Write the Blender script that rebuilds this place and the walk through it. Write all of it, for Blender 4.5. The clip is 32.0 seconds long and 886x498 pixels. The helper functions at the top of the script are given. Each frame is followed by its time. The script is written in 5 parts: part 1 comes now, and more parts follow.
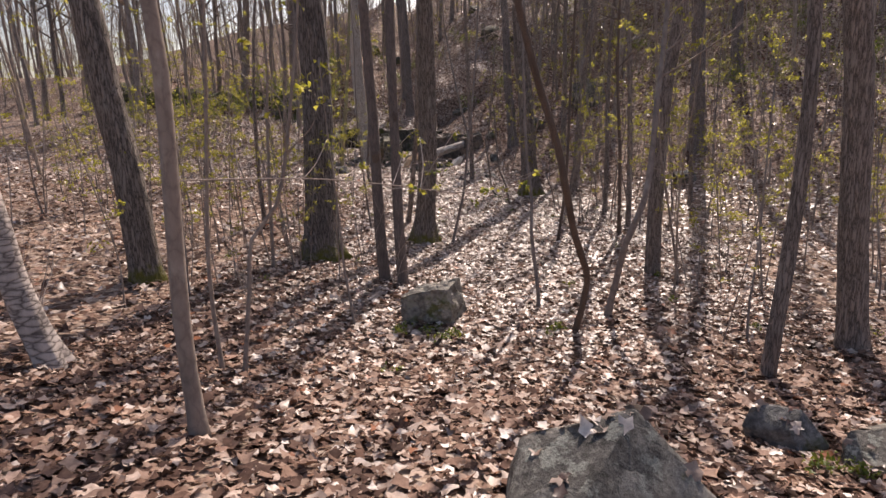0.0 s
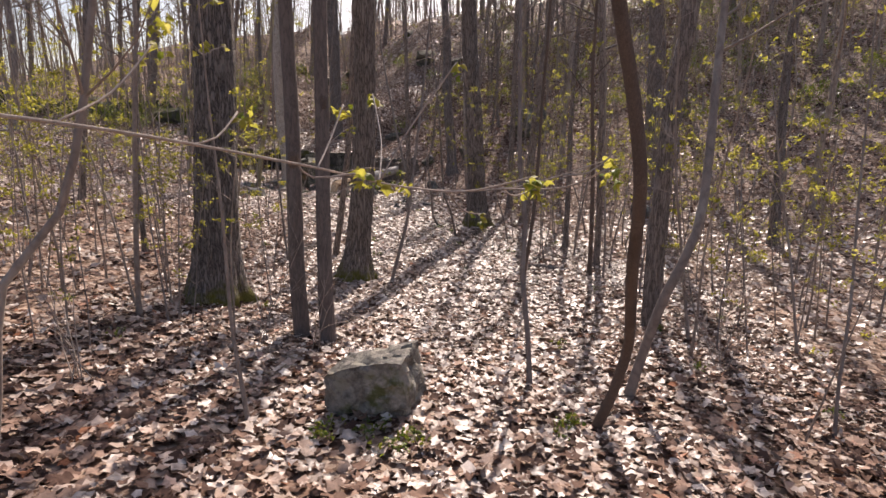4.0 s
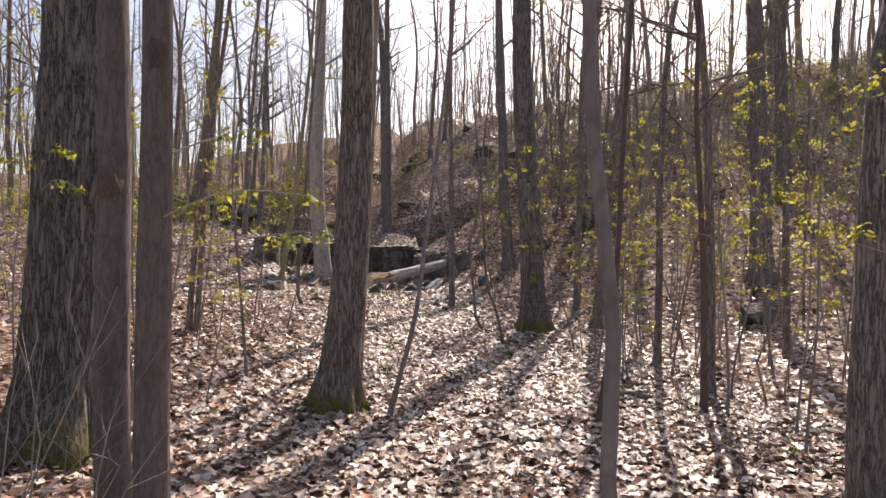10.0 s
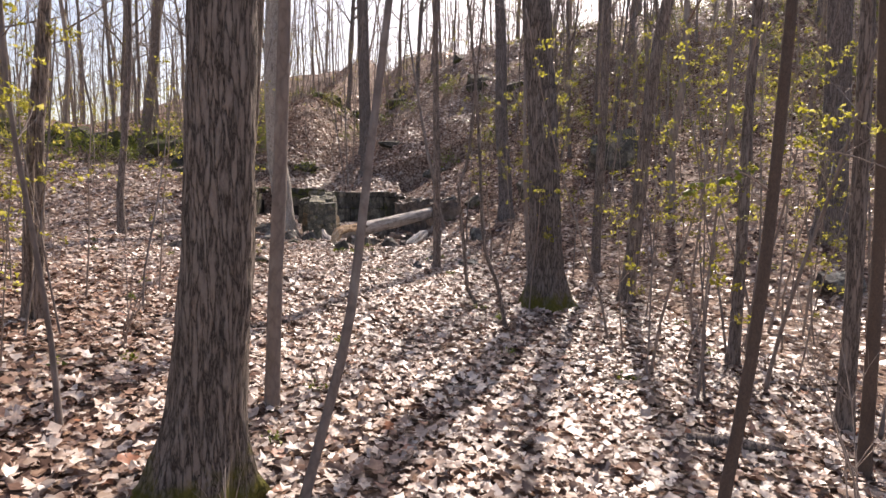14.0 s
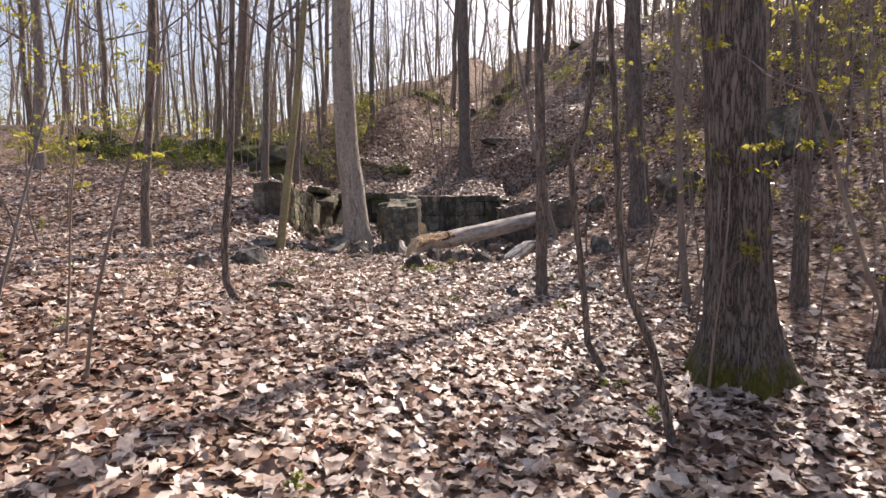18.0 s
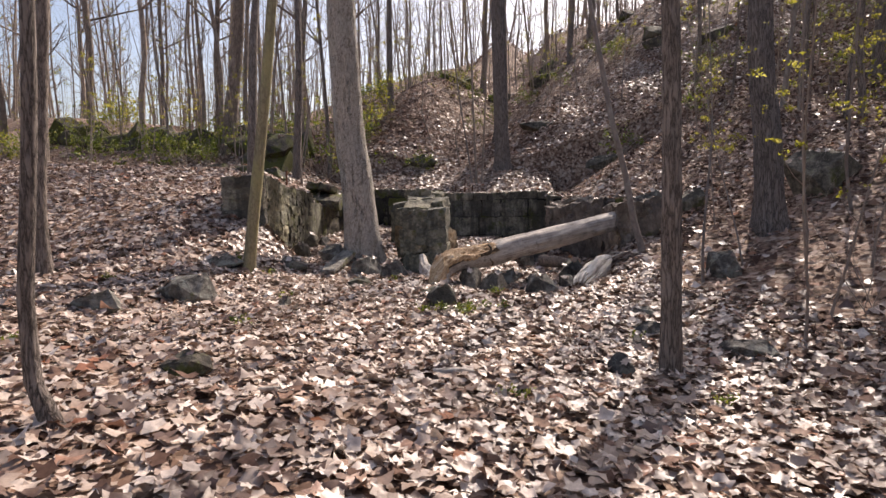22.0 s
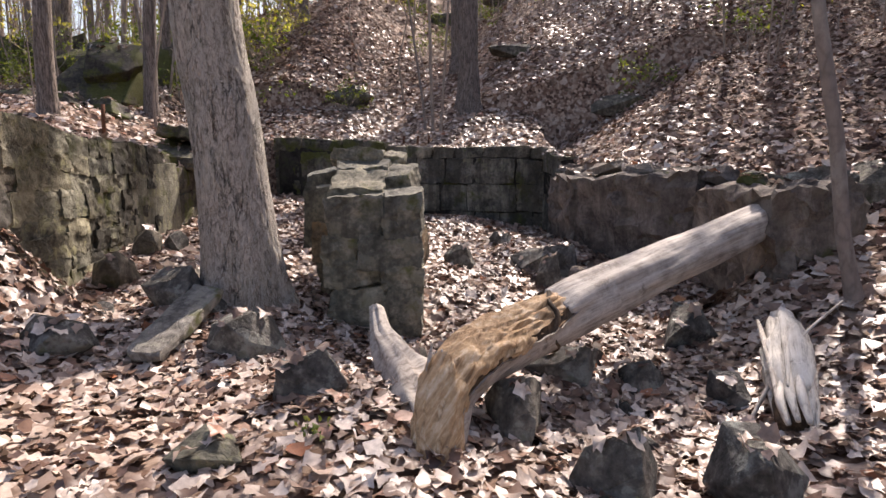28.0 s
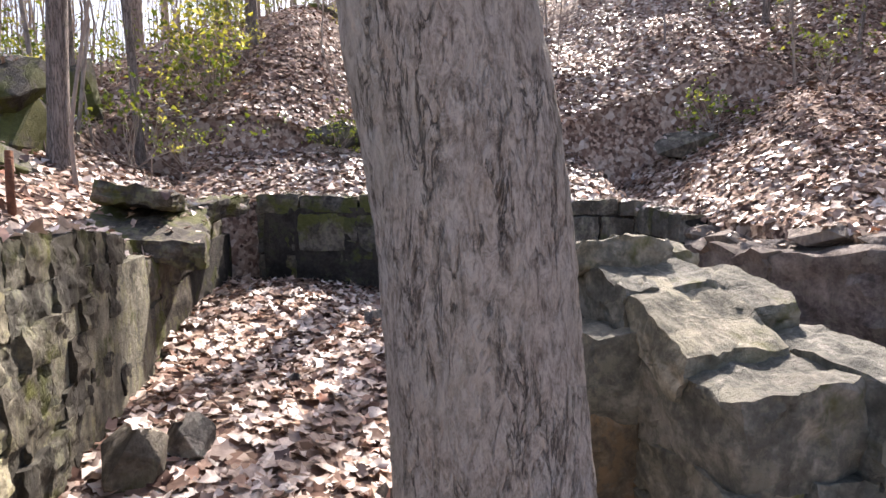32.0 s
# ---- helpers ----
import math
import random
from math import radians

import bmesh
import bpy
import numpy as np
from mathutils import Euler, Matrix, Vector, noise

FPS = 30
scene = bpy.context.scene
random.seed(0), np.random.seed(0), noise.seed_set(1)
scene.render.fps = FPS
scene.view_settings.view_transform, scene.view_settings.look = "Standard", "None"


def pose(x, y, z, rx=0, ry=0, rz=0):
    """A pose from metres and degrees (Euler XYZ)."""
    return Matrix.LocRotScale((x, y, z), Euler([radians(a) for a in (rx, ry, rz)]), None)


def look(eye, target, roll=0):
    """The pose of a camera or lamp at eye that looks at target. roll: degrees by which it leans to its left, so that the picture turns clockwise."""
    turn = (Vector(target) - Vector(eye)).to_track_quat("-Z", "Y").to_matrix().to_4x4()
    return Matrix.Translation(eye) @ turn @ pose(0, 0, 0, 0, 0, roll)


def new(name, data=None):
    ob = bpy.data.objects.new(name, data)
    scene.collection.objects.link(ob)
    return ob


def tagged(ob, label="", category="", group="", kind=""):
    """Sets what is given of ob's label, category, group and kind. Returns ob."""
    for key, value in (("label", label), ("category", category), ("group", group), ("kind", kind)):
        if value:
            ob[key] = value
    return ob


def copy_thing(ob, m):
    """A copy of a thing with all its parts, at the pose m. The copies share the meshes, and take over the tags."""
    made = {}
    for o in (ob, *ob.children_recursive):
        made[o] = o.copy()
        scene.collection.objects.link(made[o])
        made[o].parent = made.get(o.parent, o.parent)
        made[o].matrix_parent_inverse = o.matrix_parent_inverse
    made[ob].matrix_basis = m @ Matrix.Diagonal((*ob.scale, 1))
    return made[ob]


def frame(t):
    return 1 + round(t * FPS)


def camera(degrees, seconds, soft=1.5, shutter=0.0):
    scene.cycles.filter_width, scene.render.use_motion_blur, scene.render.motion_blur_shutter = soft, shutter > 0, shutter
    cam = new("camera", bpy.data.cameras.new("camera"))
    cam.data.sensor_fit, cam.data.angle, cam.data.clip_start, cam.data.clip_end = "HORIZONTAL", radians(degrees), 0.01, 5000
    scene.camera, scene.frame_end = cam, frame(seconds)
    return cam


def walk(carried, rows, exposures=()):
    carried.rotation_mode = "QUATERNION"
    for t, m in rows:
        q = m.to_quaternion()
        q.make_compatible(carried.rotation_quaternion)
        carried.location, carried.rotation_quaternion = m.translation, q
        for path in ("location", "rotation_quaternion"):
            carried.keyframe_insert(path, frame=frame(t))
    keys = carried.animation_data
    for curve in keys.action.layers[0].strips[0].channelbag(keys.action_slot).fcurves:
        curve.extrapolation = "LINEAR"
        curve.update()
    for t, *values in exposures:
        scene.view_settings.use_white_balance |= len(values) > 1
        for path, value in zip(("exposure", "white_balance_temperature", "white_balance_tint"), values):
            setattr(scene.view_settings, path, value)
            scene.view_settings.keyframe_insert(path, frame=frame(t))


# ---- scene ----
cam = camera(73.2, 32.0)
METRES, EYE, TILT, LEAN, TURN = 25.9, 1.5, 0.0, 4.5, 0.0
EXPOSURES = [(0.0,0.1,6900,19),(2,0.2,6900,19),(5,0.33,6900,18),(7,0.48,6900,18),(10,0.45,6900,17),(13,0.6,6900,18),(18,0.55,6900,18),(21,0.38,6900,17),(23,0.42,6900,17),(25,0.54,6900,17),(28,0.72,6800,18),(29,0.76,6800,18),(30,0.98,6700,18),(31,1.2,6600,18),(32,1.4,6500,17)]
ROWS = [
    (0.0, 0.0, 0.0, 0.0, 0.57, -13.36, -2.42),
    (0.5, -0.0026, 0.0068, -0.0007, -0.18, -13.3, -2.7),
    (1.0, -0.0019, 0.0189, -0.0031, -0.33, -13.1, -2.77),
    (1.5, -0.0019, 0.0313, -0.0055, -0.51, -13.0, -2.78),
    (2.0, -0.0061, 0.0441, -0.0091, -1.38, -12.61, -3.14),
    (2.5, -0.0094, 0.0576, -0.0124, -2.42, -12.13, -3.63),
    (4.5, -0.0075, 0.1098, -0.0201, -7.28, -8.73, -5.45),
    (5.0, -0.0045, 0.1232, -0.0213, -8.06, -7.7, -5.76),
    (5.5, -0.0015, 0.137, -0.0235, -9.07, -6.38, -5.98),
    (6.0, 0.0041, 0.1488, -0.0277, -9.13, -4.78, -6.28),
    (6.5, 0.0096, 0.1598, -0.0305, -8.46, -3.52, -6.27),
    (7.0, 0.0138, 0.171, -0.0322, -7.42, -2.65, -6.17),
    (7.5, 0.018, 0.1817, -0.033, -5.7, -2.06, -5.9),
    (8.0, 0.0228, 0.1913, -0.0335, -3.58, -1.61, -5.54),
    (8.5, 0.0248, 0.1988, -0.0341, -2.28, -1.27, -5.32),
    (9.0, 0.0255, 0.2058, -0.0351, -1.29, -0.88, -5.22),
    (9.5, 0.0261, 0.2152, -0.0362, -0.26, -0.38, -5.15),
    (10.0, 0.0244, 0.2273, -0.0351, 0.23, -0.34, -5.23),
    (10.5, 0.0207, 0.242, -0.0347, -0.15, -0.56, -5.62),
    (11.0, 0.0188, 0.2557, -0.033, -0.8, -1.4, -5.94),
    (11.5, 0.0202, 0.2705, -0.0328, -1.25, -2.16, -5.91),
    (12.0, 0.0212, 0.2858, -0.0325, -1.74, -2.92, -5.81),
    (12.5, 0.0223, 0.3017, -0.0325, -2.15, -3.69, -5.84),
    (13.0, 0.0246, 0.318, -0.0333, -2.13, -4.16, -5.76),
    (13.5, 0.0276, 0.335, -0.0339, -1.53, -4.78, -5.58),
    (14.0, 0.0303, 0.3527, -0.0358, -0.65, -5.38, -5.38),
    (14.5, 0.0337, 0.3707, -0.0374, 0.56, -6.04, -5.36),
    (16.5, 0.0415, 0.4396, -0.0407, 6.72, -6.45, -4.8),
    (17.0, 0.041, 0.4579, -0.0421, 7.95, -5.94, -4.57),
    (17.5, 0.0395, 0.4766, -0.0433, 9.12, -5.64, -4.49),
    (18.0, 0.0384, 0.4946, -0.0445, 10.56, -5.26, -4.17),
    (18.5, 0.0358, 0.5123, -0.0454, 11.58, -5.11, -3.75),
    (19.0, 0.0319, 0.529, -0.0457, 12.33, -5.2, -3.58),
    (19.5, 0.0282, 0.5457, -0.0465, 13.28, -5.08, -3.47),
    (20.0, 0.0239, 0.5626, -0.0471, 13.96, -5.04, -3.32),
    (20.5, 0.019, 0.5794, -0.0468, 13.96, -5.23, -3.28),
    (21.0, 0.0147, 0.5968, -0.0472, 13.71, -5.21, -3.41),
    (21.5, 0.0105, 0.6141, -0.0466, 13.45, -5.46, -3.43),
    (22.0, 0.0061, 0.631, -0.0457, 13.05, -5.72, -3.59),
    (22.5, 0.002, 0.6487, -0.0441, 12.76, -6.23, -3.69),
    (23.0, -0.0018, 0.6645, -0.0428, 12.5, -6.51, -3.87),
    (23.5, -0.0063, 0.6801, -0.0417, 11.87, -6.66, -3.87),
    (24.0, -0.0113, 0.6958, -0.04, 11.01, -6.96, -4.07),
    (24.5, -0.0162, 0.7132, -0.0406, 10.47, -6.77, -4.42),
    (25.0, -0.021, 0.7305, -0.0411, 9.97, -6.64, -4.66),
    (25.5, -0.0263, 0.7459, -0.0411, 9.29, -6.79, -4.95),
    (27.5, -0.0496, 0.8061, -0.041, 5.99, -10.17, -4.96),
    (28.0, -0.055, 0.8225, -0.0405, 5.35, -10.65, -4.94),
    (28.5, -0.0605, 0.8386, -0.0411, 4.38, -10.32, -4.92),
    (29.0, -0.0656, 0.8549, -0.0411, 3.39, -9.66, -5.15),
    (29.5, -0.0732, 0.8705, -0.0404, 1.7, -8.63, -5.85),
    (30.0, -0.0845, 0.8852, -0.0398, -0.15, -6.89, -7.0),
    (30.5, -0.0967, 0.8989, -0.0387, -1.45, -5.46, -8.04),
    (31.0, -0.11, 0.9135, -0.04, -2.05, -5.66, -7.54),
    (31.5, -0.1251, 0.9253, -0.0405, -2.52, -6.21, -5.72),
    (32.0, -0.145, 0.9346, -0.0398, -5.38, -6.27, -4.02),
]
walk(cam, [(t, pose(0, 0, EYE, TILT, LEAN, TURN) @ pose(METRES * x, METRES * y, METRES * z, 90 + pitch, roll, yaw)) for t, x, y, z, yaw, pitch, roll in ROWS], EXPOSURES)

# ---- sky and sun ----
SUN_EL, SUN_AZ = 43.0, 19.0
world = bpy.data.worlds.new("sky")
scene.world = world
world.use_nodes = True
sky = world.node_tree.nodes.new("ShaderNodeTexSky")
sky.sky_type, sky.sun_disc = "NISHITA", False
sky.sun_elevation, sky.sun_rotation = radians(SUN_EL), radians(SUN_AZ)
sky.dust_density, sky.ozone_density = 3.0, 1.0
world.node_tree.links.new(sky.outputs[0], world.node_tree.nodes["Background"].inputs[0])
world.node_tree.nodes["Background"].inputs[1].default_value = 0.14
sun = new("sun", bpy.data.lights.new("sun", "SUN"))
sun.data.energy, sun.data.angle, sun.data.color = 5.0, radians(0.55), (1.0, 0.93, 0.84)
sun_way = Vector((math.sin(radians(SUN_AZ)) * math.cos(radians(SUN_EL)), math.cos(radians(SUN_AZ)) * math.cos(radians(SUN_EL)), math.sin(radians(SUN_EL))))
sun.matrix_world = look(sun_way * 60, (0, 0, 0))


# ---- materials ----
class Nodes:
    """Short hand for building a node material."""

    def __init__(self, name):
        self.m = bpy.data.materials.new(name)
        self.m.use_nodes = True
        self.t = self.m.node_tree
        self.b = self.t.nodes["Principled BSDF"]
        self.out = self.t.nodes["Material Output"]

    def link(self, a, b):
        self.t.links.new(a, b)

    def add(self, kind, **values):
        n = self.t.nodes.new(kind)
        for k, v in values.items():
            n.inputs[k.replace("_", " ")].default_value = v
        return n

    def coords(self, scale=(1, 1, 1)):
        c, m = self.add("ShaderNodeTexCoord"), self.add("ShaderNodeMapping")
        m.inputs["Scale"].default_value = scale
        self.link(c.outputs["Object"], m.inputs["Vector"])
        return m.outputs["Vector"]

    def noise(self, vec, scale, detail=6.0, rough=0.6, distort=0.0):
        n = self.add("ShaderNodeTexNoise", Scale=scale, Detail=detail, Roughness=rough, Distortion=distort)
        self.link(vec, n.inputs["Vector"])
        return n.outputs["Fac"]

    def cells(self, vec, scale, feature="F1"):
        n = self.add("ShaderNodeTexVoronoi", Scale=scale)
        n.feature = feature
        self.link(vec, n.inputs["Vector"])
        return n

    def ramp(self, fac, *stops):
        n = self.add("ShaderNodeValToRGB")
        e = n.color_ramp.elements
        while len(e) < len(stops):
            e.new(0.5)
        for el, (p, c) in zip(e, stops):
            el.position, el.color = p, (c, c, c, 1) if isinstance(c, float) else (*c, 1)
        self.link(fac, n.inputs["Fac"])
        return n.outputs["Color"]

    def mix(self, fac, a, b, mode="MIX"):
        n = self.t.nodes.new("ShaderNodeMix")
        n.data_type, n.blend_type = "RGBA", mode
        for v, i in ((fac, 0), (a, 6), (b, 7)):
            if isinstance(v, (float, int)):
                n.inputs[i].default_value = v
            elif isinstance(v, tuple):
                n.inputs[i].default_value = (*v, 1)
            else:
                self.link(v, n.inputs[i])
        return n.outputs[2]

    def math(self, op, a, b=0.0):
        n = self.t.nodes.new("ShaderNodeMath")
        n.operation = op
        for v, i in ((a, 0), (b, 1)):
            if isinstance(v, (float, int)):
                n.inputs[i].default_value = v
            else:
                self.link(v, n.inputs[i])
        return n.outputs[0]

    def bump(self, height, strength, distance):
        n = self.add("ShaderNodeBump", Strength=strength, Distance=distance)
        self.link(height, n.inputs["Height"])
        self.link(n.outputs["Normal"], self.b.inputs["Normal"])

    def done(self, color, rough=0.8, spec=0.3):
        if isinstance(color, tuple):
            self.b.inputs["Base Color"].default_value = (*color, 1)
        else:
            self.link(color, self.b.inputs["Base Color"])
        if isinstance(rough, float):
            self.b.inputs["Roughness"].default_value = rough
        else:
            self.link(rough, self.b.inputs["Roughness"])
        self.b.inputs["Specular IOR Level"].default_value = spec
        return self.m


def bark_material(name, dark, light, lichen, moss_height=0.0, stretch=0.16, scale=28.0, patches=0.62, ridge=0.012, furrows=1.0):
    n = Nodes(name)
    v = n.coords((1, 1, stretch))
    wob = n.add("ShaderNodeTexNoise", Scale=scale * 0.7, Detail=5.0, Roughness=0.65)
    n.link(v, wob.inputs["Vector"])
    warped = n.mix(0.09, v, wob.outputs["Color"])
    plates = n.cells(warped, scale, "DISTANCE_TO_EDGE").outputs["Distance"]
    grain = n.noise(n.coords((1, 1, 0.45)), scale * 2.0, 7, 0.7)
    crease = n.ramp(n.math("ADD", plates, n.math("MULTIPLY", n.math("SUBTRACT", grain, 0.5), 0.16)), (0.0, 1.0 - furrows), (0.09, 1.0 - 0.4 * furrows), (0.26, 1.0))
    height = n.math("MULTIPLY", crease, n.math("ADD", 0.5, n.math("MULTIPLY", grain, 0.85)))
    col = n.ramp(height, (0.12, dark), (0.95, light))
    big = n.noise(n.coords((1, 1, 0.6)), 3.2, 6, 0.65)
    col = n.mix(n.ramp(big, (patches, 0.0), (patches + 0.1, 0.7)), col, lichen)
    col = n.mix(n.ramp(n.noise(n.coords((1, 1, 0.4)), 6.5, 5, 0.6), (0.25, 0.4), (0.5, 0.0)), col, dark)
    rnd = n.add("ShaderNodeObjectInfo").outputs["Random"]
    col = n.mix(1.0, col, n.ramp(rnd, (0.0, (0.8, 0.8, 0.82)), (1.0, (1.16, 1.08, 1.0))), "MULTIPLY")
    if moss_height:
        sep = n.t.nodes.new("ShaderNodeSeparateXYZ")
        n.link(n.coords(), sep.inputs[0])
        edge = n.math("ADD", n.math("MULTIPLY", sep.outputs[2], -1.0 / moss_height), n.math("MULTIPLY", n.noise(n.coords(), 7.0), 2.2))
        col = n.mix(n.ramp(edge, (0.25, 0.0), (0.85, 0.9)), col, n.mix(n.noise(n.coords(), 40.0), (0.07, 0.07, 0.012), (0.24, 0.22, 0.035)))
    n.bump(height, 0.9, ridge)
    return n.done(col, 0.9, 0.2)


def flaky_bark_material():
    """Grey-brown bark of fine upright flakes with scattered dark crevices."""
    n = Nodes("flaky_grey_bark")
    flakes = n.noise(n.coords((1, 1, 0.4)), 30.0, 8, 0.72, 1.2)
    fine = n.noise(n.coords((1, 1, 0.45)), 130.0, 6, 0.72)
    rifts = n.math("ABSOLUTE", n.math("SUBTRACT", n.noise(n.coords((1, 1, 0.24)), 17.0, 6, 0.62, 0.8), 0.5))
    broad = n.noise(n.coords((1, 1, 0.4)), 11.0, 5, 0.65)
    mixed = n.math("ADD", n.math("MULTIPLY", flakes, 0.68), n.math("MULTIPLY", fine, 0.32))
    col = n.ramp(mixed, (0.39, (0.19, 0.16, 0.135)), (0.48, (0.43, 0.378, 0.33)), (0.57, (0.63, 0.575, 0.515)))
    col = n.mix(n.ramp(n.noise(n.coords((1, 1, 0.5)), 3.5, 5, 0.65), (0.45, 0.0), (0.65, 0.4)), col, (0.50, 0.46, 0.38))
    dark = n.math("MULTIPLY", n.ramp(rifts, (0.0, 1.0), (0.026, 0.0)), n.ramp(broad, (0.46, 0.0), (0.58, 1.0)))
    col = n.mix(n.math("MULTIPLY", dark, 0.78), col, (0.07, 0.056, 0.047))
    n.bump(n.math("SUBTRACT", mixed, n.math("MULTIPLY", dark, 0.6)), 1.0, 0.04)
    return n.done(col, 0.9, 0.2)


def rock_material(name, dark, mid, pale, lichen=(0.30, 0.31, 0.27), moss=0.72, rust=0.0, streaks=0.0):
    n = Nodes(name)
    v = n.coords()
    a, b = n.noise(v, 2.6, 8, 0.65), n.noise(v, 22.0, 8, 0.7)
    col = n.ramp(n.math("ADD", n.math("MULTIPLY", a, 0.65), n.math("MULTIPLY", b, 0.4)), (0.42, dark), (0.52, mid), (0.63, pale))
    col = n.mix(n.ramp(n.noise(v, 7.0, 8, 0.72), (0.53, 0.0), (0.59, 0.8)), col, lichen)
    col = n.mix(n.ramp(n.noise(v, 2.0, 5, 0.65), (moss, 0.0), (moss + 0.07, 0.85)), col, n.mix(b, (0.03, 0.035, 0.008), (0.14, 0.15, 0.03)))
    if streaks:
        col = n.mix(n.ramp(n.noise(n.coords((1, 1, 0.1)), 4.2, 7, 0.68), (0.43, 0.0), (0.56, streaks)), col, dark)
    if rust:
        col = n.mix(n.ramp(n.noise(v, 1.4, 4, 0.6), (1 - rust, 0.0), (1.08 - rust, 0.6)), col, (0.20, 0.10, 0.04))
    rnd = n.add("ShaderNodeObjectInfo").outputs["Random"]
    col = n.mix(1.0, col, n.ramp(rnd, (0.0, (0.75, 0.76, 0.8)), (1.0, (1.2, 1.15, 1.08))), "MULTIPLY")
    crack = n.ramp(n.math("ABSOLUTE", n.math("SUBTRACT", n.noise(v, 2.2, 3, 0.5), 0.5)), (0.0, 0.0), (0.012, 1.0))
    n.bump(n.mix(0.1, n.mix(0.45, n.noise(v, 9.0, 7, 0.6), n.noise(v, 38.0, 6, 0.7)), crack), 1.0, 0.035)
    return n.done(col, 0.85, 0.3)


def litter_material(name, stops, rough=0.42, through_light=0.12, shine=0.6):
    n = Nodes(name)
    rnd = n.add("ShaderNodeNewGeometry").outputs["Random Per Island"]
    col = n.ramp(rnd, *stops)
    col = n.mix(1.0, col, n.ramp(n.noise(n.coords(), 26.0, 5, 0.65), (0.3, (0.66, 0.62, 0.6)), (0.7, (1.12, 1.1, 1.08))), "MULTIPLY")
    n.bump(n.noise(n.coords(), 70.0, 3), 0.35, 0.004)
    m = n.done(col, rough, shine)
    tr = n.add("ShaderNodeBsdfTranslucent")
    n.link(col, tr.inputs["Color"])
    mx = n.add("ShaderNodeMixShader", Fac=through_light)
    n.link(n.b.outputs[0], mx.inputs[1])
    n.link(tr.outputs[0], mx.inputs[2])
    n.link(mx.outputs[0], n.out.inputs["Surface"])
    return m


def soil_material():
    n = Nodes("forest_floor")
    v = n.coords()
    warp = n.mix(0.06, v, n.add("ShaderNodeTexNoise", Scale=9.0).outputs["Color"])
    c = n.cells(warp, 15.0)
    c2 = n.cells(warp, 24.0)
    sep = n.t.nodes.new("ShaderNodeSeparateColor")
    n.link(c.outputs["Color"], sep.inputs[0])
    sep2 = n.t.nodes.new("ShaderNodeSeparateColor")
    n.link(c2.outputs["Color"], sep2.inputs[0])
    one = n.ramp(sep.outputs[0], (0.0, (0.05, 0.03, 0.02)), (0.35, (0.20, 0.12, 0.085)), (0.7, (0.36, 0.275, 0.215)), (1.0, (0.54, 0.44, 0.365)))
    two = n.ramp(sep2.outputs[1], (0.0, (0.04, 0.024, 0.018)), (0.5, (0.20, 0.12, 0.085)), (1.0, (0.5, 0.37, 0.28)))
    col = n.mix(n.ramp(n.noise(v, 2.4, 5), (0.42, 0.0), (0.58, 1.0)), one, two)
    col = n.mix(n.ramp(n.noise(v, 0.55, 4), (0.5, 0.0), (0.75, 0.45)), col, (0.13, 0.09, 0.06))
    n.bump(n.mix(0.5, sep.outputs[1], sep2.outputs[2]), 0.9, 0.035)
    return n.done(col, 0.85, 0.15)


M_SOIL = soil_material()
M_LITTER = litter_material("dead_leaves", [(0.0, (0.09, 0.05, 0.04)), (0.2, (0.23, 0.15, 0.11)), (0.42, (0.43, 0.33, 0.265)), (0.65, (0.62, 0.52, 0.445)), (0.92, (0.80, 0.715, 0.64)), (1.0, (0.38, 0.15, 0.07))])
# dark brown leaves, partly their own colour, partly shade put into the litter
M_LITTER_SHADE_BROWN = litter_material("shade_brown_dead_leaves", [(0.0, (0.06, 0.034, 0.027)), (0.25, (0.15, 0.088, 0.066)), (0.5, (0.28, 0.18, 0.135)), (0.75, (0.43, 0.31, 0.245)), (0.95, (0.66, 0.54, 0.46)), (1.0, (0.30, 0.12, 0.06))], 0.8, 0.08, 0.15)
M_LEAF = litter_material("young_leaves", [(0.0, (0.24, 0.24, 0.03)), (0.5, (0.42, 0.41, 0.06)), (1.0, (0.60, 0.55, 0.16))], 0.5, 0.75)
M_GREEN = litter_material("green_leaves", [(0.0, (0.09, 0.14, 0.015)), (0.6, (0.21, 0.26, 0.03)), (1.0, (0.34, 0.36, 0.05))], 0.5, 0.45)
M_BARK = bark_material("furrowed_bark", (0.085, 0.073, 0.066), (0.34, 0.295, 0.265), (0.40, 0.37, 0.335), 0.0, 0.12, 34.0, 0.62, 0.01, 0.85)
M_BARK_MOSS = bark_material("mossy_bark", (0.07, 0.059, 0.051), (0.34, 0.295, 0.26), (0.38, 0.355, 0.31), 0.42, 0.13, 30.0, 0.6, 0.016, 0.85)
M_BARK_SHAG = flaky_bark_material()
M_BARK_DARK = bark_material("dark_brown_bark", (0.04, 0.032, 0.028), (0.16, 0.125, 0.105), (0.22, 0.19, 0.165), 0.0, 0.5, 60.0, 0.62, 0.003, 0.35)
M_BARK_SMOOTH = bark_material("smooth_grey_bark", (0.12, 0.10, 0.09), (0.31, 0.265, 0.235), (0.42, 0.39, 0.35), 0.0, 0.6, 12.0, 0.54, 0.003, 0.35)
M_BARK_LICHEN = bark_material("yellow_lichened_bark", (0.11, 0.092, 0.055), (0.37, 0.325, 0.205), (0.42, 0.39, 0.19), 0.0, 0.4, 22.0, 0.5, 0.005, 0.4)
M_BARK_RING = bark_material("ringed_dark_bark", (0.055, 0.047, 0.045), (0.19, 0.163, 0.152), (0.26, 0.235, 0.215), 0.0, 0.2, 26.0, 0.6, 0.006, 0.4)
